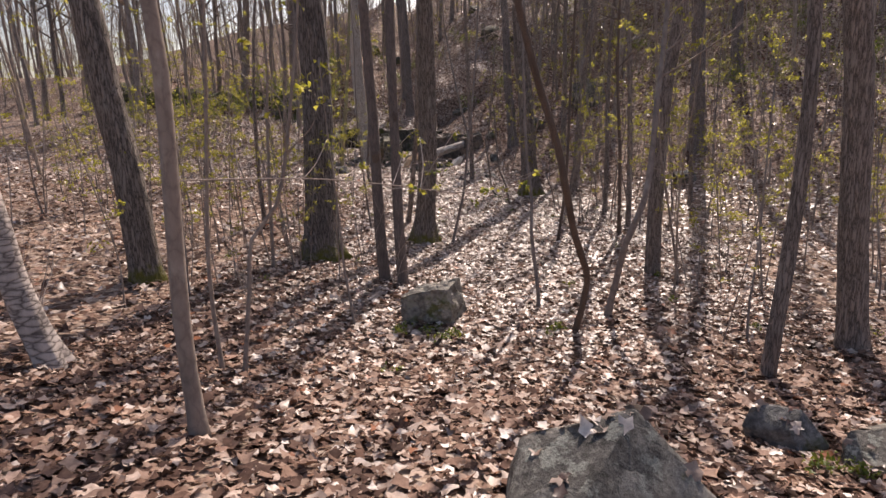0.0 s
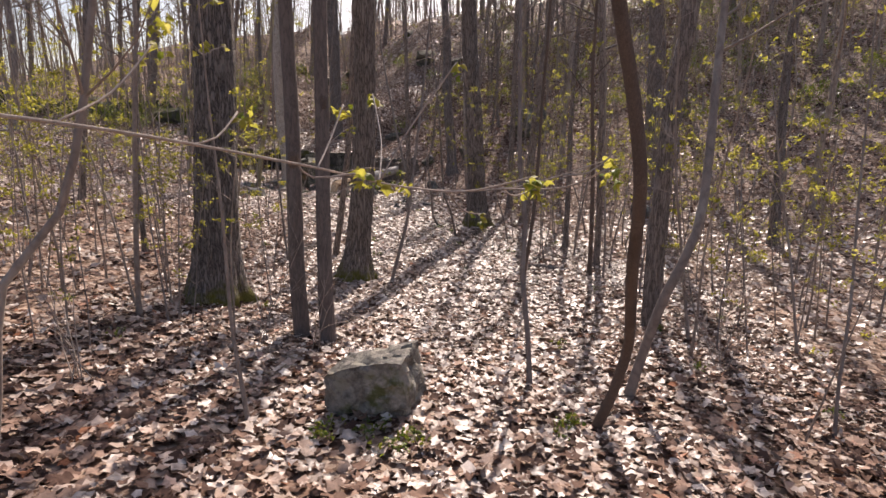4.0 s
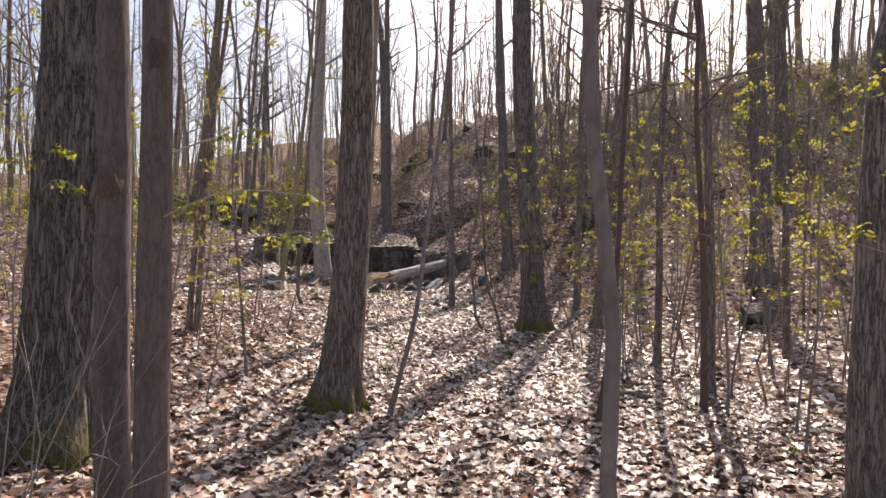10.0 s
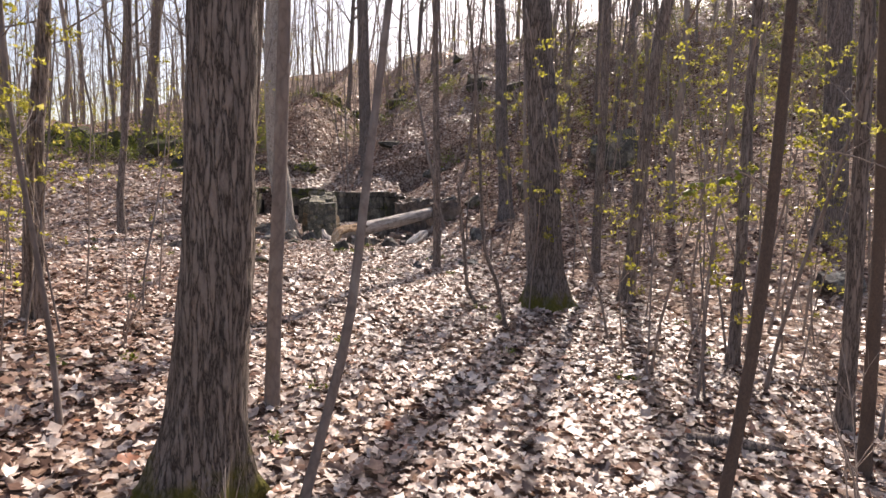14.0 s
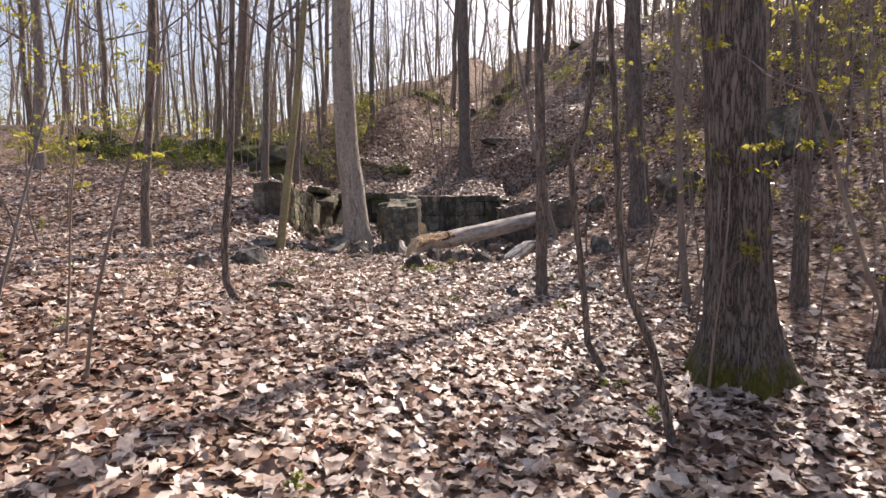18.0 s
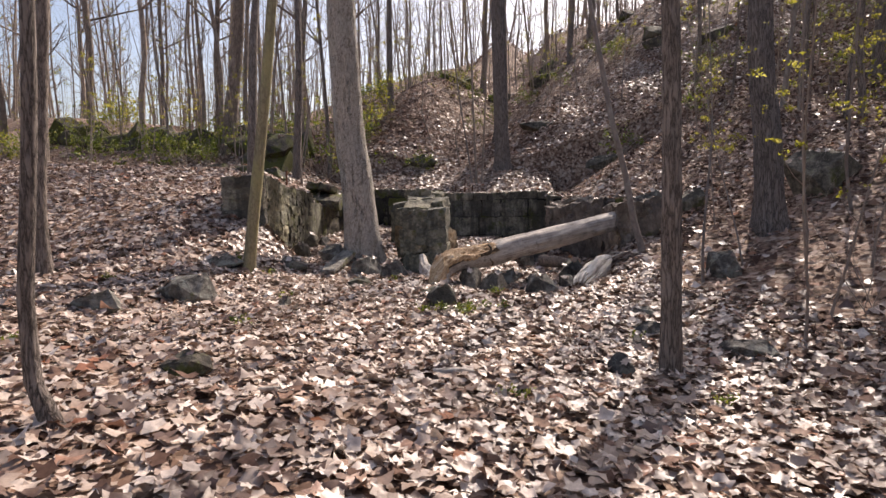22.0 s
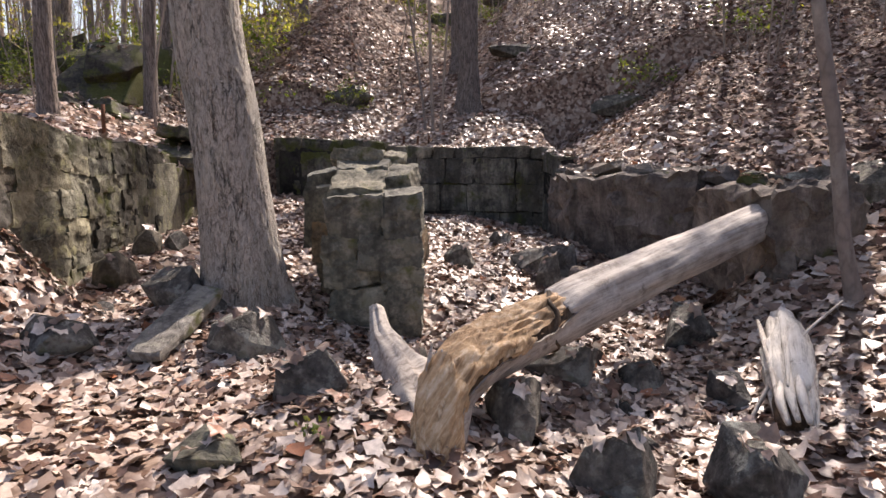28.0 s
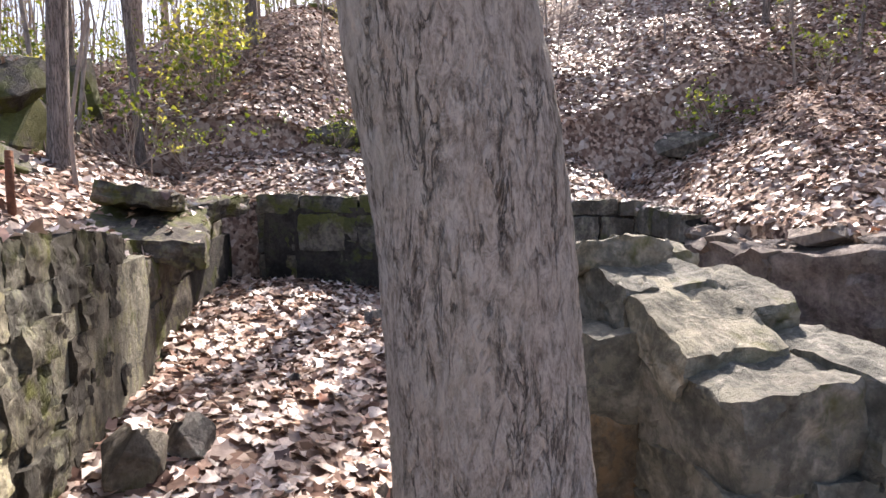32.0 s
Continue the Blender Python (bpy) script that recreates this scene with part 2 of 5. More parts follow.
M_BARK_FAR = bark_material("light_grey_bark", (0.14, 0.115, 0.10), (0.36, 0.31, 0.27), (0.42, 0.39, 0.34), 0.0, 0.3, 12.0, 0.56, 0.004, 0.6)
M_BIRCH = bark_material("pale_birch_bark", (0.12, 0.10, 0.09), (0.62, 0.55, 0.50), (0.72, 0.66, 0.6), 0.0, 3.0, 7.0, 0.6, 0.006, 0.8)
M_TWIG = bark_material("twig_bark", (0.20, 0.165, 0.145), (0.42, 0.365, 0.325), (0.50, 0.45, 0.41), 0.0, 0.5, 40.0, 0.6, 0.002, 0.4)
M_BLOCK = rock_material("pale_boulder", (0.09, 0.083, 0.073), (0.20, 0.187, 0.167), (0.37, 0.345, 0.31), (0.29, 0.28, 0.235), 0.56)
M_ROCK = rock_material("grey_boulder", (0.05, 0.047, 0.042), (0.12, 0.112, 0.10), (0.27, 0.255, 0.225), moss=0.62)
M_WALL = rock_material("wall_stone", (0.075, 0.069, 0.052), (0.25, 0.235, 0.17), (0.45, 0.425, 0.315), (0.40, 0.39, 0.22), 0.6, 0.0, 0.55)
M_WALL_STREAK = rock_material("dark_streaked_stone", (0.035, 0.031, 0.024), (0.085, 0.079, 0.06), (0.22, 0.21, 0.16), (0.22, 0.22, 0.14), 0.55, 0.0, 0.9)
M_JOINT = rock_material("dark_joint_earth", (0.015, 0.012, 0.01), (0.035, 0.03, 0.024), (0.07, 0.06, 0.05), (0.06, 0.06, 0.035), 0.6)
M_WALL_DARK = rock_material("dark_mossy_stone", (0.05, 0.045, 0.037), (0.16, 0.145, 0.118), (0.34, 0.31, 0.255), (0.25, 0.24, 0.17), 0.56, 0.0, 0.7)
M_MOSSROCK = rock_material("moss_covered_rock", (0.03, 0.026, 0.021), (0.085, 0.075, 0.06), (0.20, 0.18, 0.145), (0.16, 0.155, 0.09), 0.5)
M_BOULDER_MOSS = rock_material("mossy_bank_boulder", (0.03, 0.026, 0.021), (0.075, 0.066, 0.052), (0.16, 0.145, 0.115), (0.14, 0.135, 0.07), 0.45)
M_PIER = rock_material("pier_stone", (0.075, 0.074, 0.06), (0.155, 0.15, 0.12), (0.36, 0.335, 0.27), (0.25, 0.24, 0.18), 0.6, 0.25, 0.25)
M_PIER_RUST = rock_material("rust_stained_stone", (0.085, 0.07, 0.05), (0.18, 0.145, 0.10), (0.34, 0.29, 0.215), (0.26, 0.18, 0.10), 0.7, 0.45, 0.3)
M_SLAB = rock_material("brown_slab", (0.075, 0.062, 0.054), (0.19, 0.158, 0.137), (0.33, 0.285, 0.245), (0.25, 0.225, 0.185), 0.64, 0.0, 0.5)


def wood_material(name, dark, light, pale, way=(0, 0, 1), holes=0.62, grain=0.6):
    n = Nodes(name)
    v = n.coords()
    c, m = n.add("ShaderNodeTexCoord"), n.add("ShaderNodeMapping")
    m.vector_type = "TEXTURE"
    m.inputs["Rotation"].default_value = Vector(way).to_track_quat("Z", "Y").to_euler()
    m.inputs["Scale"].default_value = (1, 1, 24)
    n.link(c.outputs["Object"], m.inputs["Vector"])
    fibre = n.noise(m.outputs["Vector"], 34.0, 7, 0.7, 0.4)
    blotch = n.noise(v, 6.0, 7, 0.7, 0.3)
    col = n.ramp(n.math("ADD", n.math("MULTIPLY", fibre, grain), n.math("MULTIPLY", blotch, 1.0 - grain)), (0.36, dark), (0.5, light), (0.64, pale))
    col = n.mix(n.ramp(n.noise(v, 4.5, 6, 0.7), (holes, 0.0), (holes + 0.08, 0.85)), col, dark)
    n.bump(n.mix(0.5, fibre, blotch), 1.0, 0.02)
    return n.done(col, 0.8, 0.3)


M_LOG = wood_material("weathered_grey_wood", (0.17, 0.143, 0.122), (0.45, 0.40, 0.355), (0.65, 0.60, 0.54), (2.04, 1.83, 0.42), 0.6, 0.55)
M_ROT = wood_material("rotten_orange_wood", (0.16, 0.085, 0.042), (0.55, 0.36, 0.20), (0.82, 0.68, 0.50), (0.45, 0.5, 0.6), 0.6, 0.6)
M_DECAY = wood_material("dark_decayed_wood", (0.03, 0.02, 0.014), (0.10, 0.065, 0.04), (0.24, 0.16, 0.10), (0.2, 0.5, 0.8), 0.5)
M_WHITE = wood_material("bleached_wood", (0.22, 0.185, 0.15), (0.66, 0.61, 0.54), (0.82, 0.78, 0.72), (0.45, 1.2, 0.3), 0.6)
M_RUST = rock_material("rusty_iron", (0.05, 0.025, 0.015), (0.14, 0.06, 0.035), (0.24, 0.11, 0.06), (0.15, 0.07, 0.04), 0.9)


# ---- lie of the land ----
def sm(a, b, v):
    u = min(1.0, max(0.0, (v - a) / (b - a)))
    return u * u * (3 - 2 * u)
HILL = [(13.0, 0.0), (16.0, 0.12), (18.0, 0.55), (20.7, 1.75), (22.5, 2.7), (24.0, 3.3), (27.0, 4.3), (30.0, 6.2), (34.0, 9.4), (37.0, 11.5), (41.0, 12.6), (60.0, 13.2), (400.0, 14.0)]
def hill(s):
    if s <= HILL[0][0]: return 0.0
    for (a, za), (b, zb) in zip(HILL, HILL[1:]):
        if s <= b: return za + (zb - za) * (s - a) / (b - a)
    return HILL[-1][1]
def pit_west(y):
    return -5.27 - 0.17 * (y - 25.0)
def pit_east(y):
    return 1.05 - 0.24 * max(0.0, y - 26.2) if y < 27.55 else 0.73 - 0.57 * (y - 27.55) if y < 29.15 else -0.18 - 0.16 * (y - 29.15)
def inside_pit(x, y):
    return pit_west(y) < x < pit_east(y) and 23.0 < y < 31.68
RIDGE = ((-10, 37, -0.3), (-10, 43, -1.95), (-10, 50, -1.63), (-10, 58, -4.26), (-5, 43, 1.08), (-5, 50, 1.37), (-5, 58, 3.06), (0, 43, 1.65), (0, 50, -0.33), (0, 58, 2.13), (5, 37, 0.48), (5, 43, 0.62), (5, 50, -0.31), (5, 58, -2.64), (10, 37, 0.6), (10, 50, -0.38), (10, 58, -0.59))
GRID_X, GRID_Y = np.meshgrid(np.arange(-29, 30), np.arange(32, 78))
CREST = (sum(h * np.exp(-((GRID_X - a) ** 2 + (GRID_Y - b) ** 2) / 40.5) for a, b, h in RIDGE) * np.clip((GRID_Y - 32.5) / 3, 0, 1)).tolist()
def ridge(x, y):
    """Swells and hollows of the hill's crest."""
    if not (32.0 < y < 76.0 and abs(x) < 28.0): return 0.0
    u, v = x + 29, y - 32
    i, j = int(u), int(v)
    u, v = u - i, v - j
    return (CREST[j][i] * (1 - u) + CREST[j][i + 1] * u) * (1 - v) + (CREST[j + 1][i] * (1 - u) + CREST[j + 1][i + 1] * u) * v
def ground(x, y):
    z = ridge(x, y) + 0.05 - 1.07 * sm(-1.0, 6.5, y) + 0.04 * max(0.0, -y)
    z -= 1.57 * math.tanh(x / 20.0)
    z -= 0.30 * math.exp(-((x + 1.2) ** 2 / 18 + (y - 12.0) ** 2 / 14))
    z += 0.5 * (hill(0.73 * x + 0.68 * y - 0.7) + hill(0.73 * x + 0.68 * y + 0.7)) * (1 - 0.3 * sm(4.0, -5.0, x) * sm(34.0, 40.0, y))
    z += (1.0 * sm(21.5, 26.5, y) + 0.45 * sm(26.0, 30.0, y) + 2.0 * sm(32.5, 39.0, y) + 0.5 * sm(32.0, 34.5, y) * sm(-6.0, -8.5, x)) * sm(-3.0, -6.2, x)
    west, east = pit_west(y), pit_east(y)
    if inside_pit(x, y):
        low = min(z, -1.07 - 0.0785 * x + 0.18 * sm(25.5, 31.0, y) + 0.12 * sm(-1.0, 1.0, x) + 0.1 * math.sin(x * 2.3) * math.sin(y * 1.9))
        k = sm(23.0, 24.6, y)
        if y < 26.3:
            k *= sm(1.05, -0.5, x)
        if y < 25.1:
            k *= sm(-5.0, -3.9, x)
        z += (low - z) * k
    elif 24.6 < y < 33.5 and -8.0 < x < 4.0:
        if x <= west:
            z = min(z, (0.70 - 0.10 * (y - 25.0) if y < 28.5 else 0.3 + 0.08 * (y - 28.5)) + 0.42 * (west - x))
        elif x >= east and y > 26.2:
            z = min(z, 0.22 + 0.6 * (x - east))
        if y > 31.68 and west - 0.3 < x < 0.2:
            z = min(z, 0.44 + 0.42 * (y - 31.68))
    if not inside_pit(x, y):
        k = sm(20.3, 24.0, 0.73 * x + 0.68 * y)
        z += k * (0.16 * math.sin(1.1 * x + 0.6 * y + 1.0) * math.sin(0.9 * y - 0.8 * x) + 0.09 * math.sin(2.3 * x - 1.2 * y) * math.sin(2.0 * y + 0.7 * x + 2.0))
    z += 0.05 * math.sin(0.9 * x + 0.5 * y) * math.sin(0.7 * y - 0.4 * x) + 0.02 * math.sin(2.1 * x + 1.3) * math.sin(1.9 * y)
    return z


# ---- building blocks ----
class Geo:
    """Collects vertices and faces of one mesh."""

    def __init__(self):
        self.v, self.f = [], []

    def tube(self, pts, radii, sides=6, shape=None, cap=True):
        """A tube along pts; shape(angle, index) scales its radius."""
        start, side = len(self.v), Vector((1, 0, 0))
        for i, (p, r) in enumerate(zip(pts, radii)):
            d = (pts[min(i + 1, len(pts) - 1)] - pts[max(i - 1, 0)]).normalized()
            side = (side - d * side.dot(d)).normalized()
            up = d.cross(side)
            for k in range(sides):
                a = 2 * math.pi * k / sides
                rr = r * (shape(a, i) if shape else 1.0)
                self.v.append(p + side * (math.cos(a) * rr) + up * (math.sin(a) * rr))
        for i in range(len(pts) - 1):
            for k in range(sides):
                a, b = start + i * sides + k, start + i * sides + (k + 1) % sides
                self.f.append((a, b, b + sides, a + sides))
        if cap:
            self.f.append(tuple(start + k for k in reversed(range(sides))))
            self.f.append(tuple(start + (len(pts) - 1) * sides + k for k in range(sides)))

    def mesh(self, name, material, smooth=True):
        me = bpy.data.meshes.new(name)
        me.from_pydata([tuple(p) for p in self.v], [], self.f)
        me.materials.append(material)
        if smooth:
            me.shade_smooth()
        return me


def thing(name, x, y, z, label, category, group="", turn=0.0):
    ob = new(name)
    ob.empty_display_size = 0.1
    ob.matrix_basis = pose(x, y, z, 0, 0, turn)
    return tagged(ob, label, category, group)


def part(name, me, parent, label="", m=None):
    ob = new(name, me)
    ob.parent = parent
    if m is not None:
        ob.matrix_basis = m
    return tagged(ob, label)


def smooth_path(pts, step):
    """Points about a step apart on a curve through pts."""
    out = []
    for i in range(len(pts) - 1):
        p0, p1, p2, p3 = pts[max(i - 1, 0)], pts[i], pts[i + 1], pts[min(i + 2, len(pts) - 1)]
        n = max(1, round((p2 - p1).length / step))
        for k in range(n):
            t = k / n
            out.append(0.5 * (2 * p1 + (p2 - p0) * t + (2 * p0 - 5 * p1 + 4 * p2 - p3) * t * t + (3 * p1 - p0 - 3 * p2 + p3) * t ** 3))
    return out + [pts[-1]]


LOBES = (1.0, 0.66, 0.92, 0.6, 0.8, 0.44, 0.8, 0.6, 0.92, 0.66)


YOUNG = (1.0, 0.86, 0.7, 0.62, 0.5, 0.22, 0.5, 0.62, 0.7, 0.86)


def scatter(name, spots, normals, sizes, material, rng, rich=True, curl=0.5, droop=0.0, aspect=(0.8, 1.2), outline=LOBES):
    """One mesh of many lobed leaves lying at spots."""
    n = len(spots)
    ang = np.linspace(0, 2 * np.pi, 10, endpoint=False) if rich else np.linspace(0, 2 * np.pi, 6, endpoint=False)
    rad = np.array(outline) if rich else np.array((1.0, 0.55, 0.85, 0.4, 0.85, 0.55))
    k = len(ang)
    flat = np.concatenate([np.zeros((1, 2)), np.stack([np.cos(ang) * rad, np.sin(ang) * rad], 1)])
    p = np.repeat(flat[None], n, 0)
    p[:, 1:] *= rng.uniform(0.78, 1.15, (n, k, 1))
    p[..., 1] *= rng.uniform(*aspect, (n, 1))
    c1, c2 = rng.normal(0, curl, (n, 1)), rng.normal(0, curl, (n, 1))
    z = c1 * p[..., 0] ** 2 + c2 * p[..., 1] ** 2 + rng.normal(0, 0.13, (n, k + 1)) * (np.arange(k + 1) > 0) - droop * np.hypot(p[..., 0], p[..., 1])
    local = np.concatenate([p, z[..., None]], 2) * np.asarray(sizes)[:, None, None]
    nz = normals / np.linalg.norm(normals, axis=1, keepdims=True)
    a = rng.normal(0, 1, (n, 3))
    ax = a - nz * (a * nz).sum(1, keepdims=True)
    ax /= np.linalg.norm(ax, axis=1, keepdims=True)
    ay = np.cross(nz, ax)
    verts = spots[:, None] + local[..., :1] * ax[:, None] + local[..., 1:2] * ay[:, None] + local[..., 2:] * nz[:, None]
    tri = np.array([(0, 1 + i, 1 + (i + 1) % k) for i in range(k)])
    loops = (tri[None] + (np.arange(n) * (k + 1))[:, None, None]).reshape(-1)
    me = bpy.data.meshes.new(name)
    me.vertices.add(n * (k + 1))
    me.vertices.foreach_set("co", verts.astype(np.float32).reshape(-1))
    me.loops.add(len(loops))
    me.loops.foreach_set("vertex_index", loops.astype(np.int32))
    me.polygons.add(len(loops) // 3)
    me.polygons.foreach_set("loop_start", np.arange(0, len(loops), 3, dtype=np.int32))
    me.update(calc_edges=True)
    me.materials.append(material)
    return me


LYING = []


def hull_mesh(name, w, d, h, seed, material, points=15, level=2, rough=0.03, floor_cut=0.3):
    """An angular broken piece: the hull of scattered points with worn edges; floor_cut is the share of it below z = 0."""
    rng = random.Random(seed)
    bm = bmesh.new()
    for k in range(points):
        z = 1 - 2 * (k + 0.5) / points
        a = k * 2.4 + rng.uniform(-0.7, 0.7)
        s = math.sqrt(1 - z * z)
        bm.verts.new(Vector((math.cos(a) * s, math.sin(a) * s, z)) * rng.uniform(0.72, 1.08))
    got = bmesh.ops.convex_hull(bm, input=bm.verts)
    bmesh.ops.delete(bm, geom=[e for e in got["geom_interior"] if isinstance(e, bmesh.types.BMVert)], context="VERTS")
    bmesh.ops.dissolve_limit(bm, angle_limit=radians(14), verts=bm.verts, edges=bm.edges)
    bmesh.ops.bevel(bm, geom=bm.edges[:], offset=0.022, segments=1, profile=0.6, affect="EDGES")
    bmesh.ops.triangulate(bm, faces=bm.faces)
    for _ in range(level):
        bmesh.ops.subdivide_edges(bm, edges=[e for e in bm.edges if e.calc_length() > 0.16], cuts=1)
        bmesh.ops.triangulate(bm, faces=[f for f in bm.faces if len(f.verts) > 3])
    off = Vector((seed * 3.7, seed * 1.3, 0))
    for v in bm.verts:
        q = v.co.copy()
        v.co = q * (1 + rough * noise.fractal(q * 2.0 + off, 1.0, 2.0, 3) + 0.5 * rough * noise.fractal(q * 6 + off, 1.0, 2.0, 3))
    lo, hi = [Vector([f(v.co[k] for v in bm.verts) for k in range(3)]) for f in (min, max)]
    for v in bm.verts:
        u = [(v.co[k] - lo[k]) / (hi[k] - lo[k]) - 0.5 for k in range(3)]
        v.co = Vector((u[0] * w, u[1] * d, (u[2] + 0.5 - floor_cut) * h / (1 - floor_cut)))
    me = bpy.data.meshes.new(name)
    bm.to_mesh(me)
    bm.free()
    me.materials.append(material)
    me.shade_smooth()
    me.set_sharp_from_angle(angle=radians(13))
    return me


def rock_mesh(name, w, d, h, seed, material, level=3):
    return hull_mesh(name, w, d, h, seed, material, 10 + seed % 5, 2 if level < 4 else 3, 0.035, 0.36)


def block_mesh(name, w, d, h, seed, material, cuts=4, rough=0.02, skew=0.03, soft=1.0):
    """A rough-hewn wall stone about its centre."""
    rng = random.Random(seed)
    bm = bmesh.new()
    bmesh.ops.create_cube(bm, size=1.0)
    bmesh.ops.subdivide_edges(bm, edges=bm.edges[:], cuts=cuts, use_grid_fill=True)
    off = Vector((seed * 2.9, seed * 5.1, seed * 0.7))
    bend = [rng.uniform(-skew, skew) for _ in range(6)]
    for v in bm.verts:
        u = v.co * 2
        corner = sorted(abs(c) for c in u)
        round_off = 1 - soft * (0.03 * max(0.0, corner[1] - 0.5) + 0.05 * max(0.0, corner[0] - 0.5))
        q = Vector((v.co.x * w, v.co.y * d, v.co.z * h)) * round_off
        q.x += bend[0] * u.z * h + bend[1] * u.y * d
        q.z += bend[2] * u.x * w + bend[3] * u.y * d
        q.y += bend[4] * u.x * w
        q += noise.noise_vector(q * 4 + off) * rough * 0.35 + noise.noise_vector(q * 13 + off) * rough * 0.3 + noise.noise_vector(q * 31 + off) * rough * 0.16
        v.co = q
    me = bpy.data.meshes.new(name)
    bm.to_mesh(me)
    bm.free()
    me.materials.append(material)
    me.shade_smooth()
    me.set_sharp_from_angle(angle=radians(28))
    return me


# ---- ground ----
def spread(inner, step, reach):
    """Coordinates a step apart in an inner stretch and ever wider towards the reach."""
    a, b = inner
    out = list(np.arange(a, b + step / 2, step))
    s, p = step, b
    while p < reach[1]:
        s *= 1.16
        p += s
        out.append(p)
    s, p = step, a
    while p > reach[0]:
        s *= 1.16
        p -= s
        out.insert(0, p)
    return out


xs, ys = spread((-8.0, 5.5), 0.14, (-900, 900)), spread((-2.0, 33.5), 0.14, (-700, 1200))
geo = Geo()
geo.v = [(x, y, ground(x, y) + (0.03 * noise.fractal(Vector((x * 1.7, y * 1.7, 0)), 1.0, 2.0, 3) if abs(x) < 60 else 0)) for y in ys for x in xs]
w = len(xs)
geo.f = [(j * w + i, j * w + i + 1, (j + 1) * w + i + 1, (j + 1) * w + i) for j in range(len(ys) - 1) for i in range(w - 1)]
floor = tagged(new("ground", geo.mesh("ground", M_SOIL)), "sloping forest floor covered in brown and beige fallen leaves", "ground", kind="structure")


def track_x(y):
    """About where the walked line runs."""
    return float(np.interp(y, [0, 3.2, 5.3, 9.1, 12, 14.6, 18.5, 21.3, 23, 24.2], [0, -0.16, 0.59, 0.71, 0.95, 0.52, -0.5, -1.5, -2.3, -3.8]))


def shade_brown(x, y):
    """How many of the leaves at a place are the dark brown ones, 0 to 1: a few everywhere, more where they paint in
    shade.
    """
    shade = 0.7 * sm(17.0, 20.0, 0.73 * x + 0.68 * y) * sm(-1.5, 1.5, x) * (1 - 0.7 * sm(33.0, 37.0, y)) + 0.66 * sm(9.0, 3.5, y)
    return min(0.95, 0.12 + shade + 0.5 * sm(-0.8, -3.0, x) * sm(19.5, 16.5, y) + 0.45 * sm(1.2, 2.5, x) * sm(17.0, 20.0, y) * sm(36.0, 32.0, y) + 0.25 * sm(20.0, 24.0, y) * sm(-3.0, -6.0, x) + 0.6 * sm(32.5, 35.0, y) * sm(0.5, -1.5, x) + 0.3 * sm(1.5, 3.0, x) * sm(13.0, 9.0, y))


def litter(name, count, xr, yr, size, rich, seed, keep):
    rng = np.random.default_rng(seed)
    pts = np.stack([rng.uniform(*xr, count), rng.uniform(*yr, count)], 1)
    pts = np.array([p for p in pts if keep(p[0], p[1])])
    z = np.array([ground(x, y) for x, y in pts])
    gx = np.array([ground(x + 0.12, y) for x, y in pts]) - z
    gy = np.array([ground(x, y + 0.12) for x, y in pts]) - z
    nrm = np.stack([np.clip(-gx / 0.12, -1, 1), np.clip(-gy / 0.12, -1, 1), np.ones(len(z))], 1) + rng.normal(0, 0.21, (len(z), 3)) * np.array([1 + 0.3 * sm(19.5, 23.0, 0.73 * x + 0.68 * y) for x, y in pts])[:, None]
    nrm[:, 2] = np.maximum(nrm[:, 2], 0.5)
    lift = rng.uniform(0.012, 0.055, len(z)) * (1 if rich else 1.5)
    spots = np.concatenate([pts, (z + lift)[:, None]], 1)
    # dark leaves gather where the floor should look shaded
    browner = rng.uniform(0, 1, len(z)) < np.array([shade_brown(x, y) for x, y in pts])
    for choice, material, label in ((~browner, M_LITTER, "layer of dry curled maple and oak leaves, beige and brown"), (browner, M_LITTER_SHADE_BROWN, "layer of dull brown fallen leaves, thickest where shade is painted in")):
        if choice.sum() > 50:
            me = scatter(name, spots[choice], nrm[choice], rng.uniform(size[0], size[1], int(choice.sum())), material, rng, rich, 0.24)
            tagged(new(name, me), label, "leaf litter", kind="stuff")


litter("leaf_litter", 118000, (-6.5, 6.0), (-0.5, 27.0), (0.03, 0.078), True, 3, lambda x, y: -4.4 < x - track_x(y) < 4.4)
litter("leaf_litter", 66000, (-18, 14), (1.0, 31.0), (0.05, 0.10), False, 4, lambda x, y: not -4.2 < x - track_x(y) < 4.2)
litter("leaf_litter", 13000, (-5.8, 1.5), (24.0, 31.4), (0.035, 0.08), True, 5, lambda x, y: inside_pit(x, y))
litter("leaf_litter", 26000, (-13, -4.2), (17.0, 36.0), (0.045, 0.09), False, 9, lambda x, y: not inside_pit(x, y))
litter("leaf_litter", 36000, (-6, 8.5), (26.0, 38.0), (0.035, 0.08), False, 11, lambda x, y: not inside_pit(x, y))
litter("leaf_litter", 26000, (-17, 16), (27.0, 44.0), (0.05, 0.10), False, 6, lambda x, y: not inside_pit(x, y))
litter("leaf_litter", 20000, (13, 30), (12.0, 42.0), (0.07, 0.12), False, 8, lambda x, y: True)
litter("leaf_litter", 22000, (-24, 26), (40.0, 64.0), (0.09, 0.16), False, 7, lambda x, y: True)


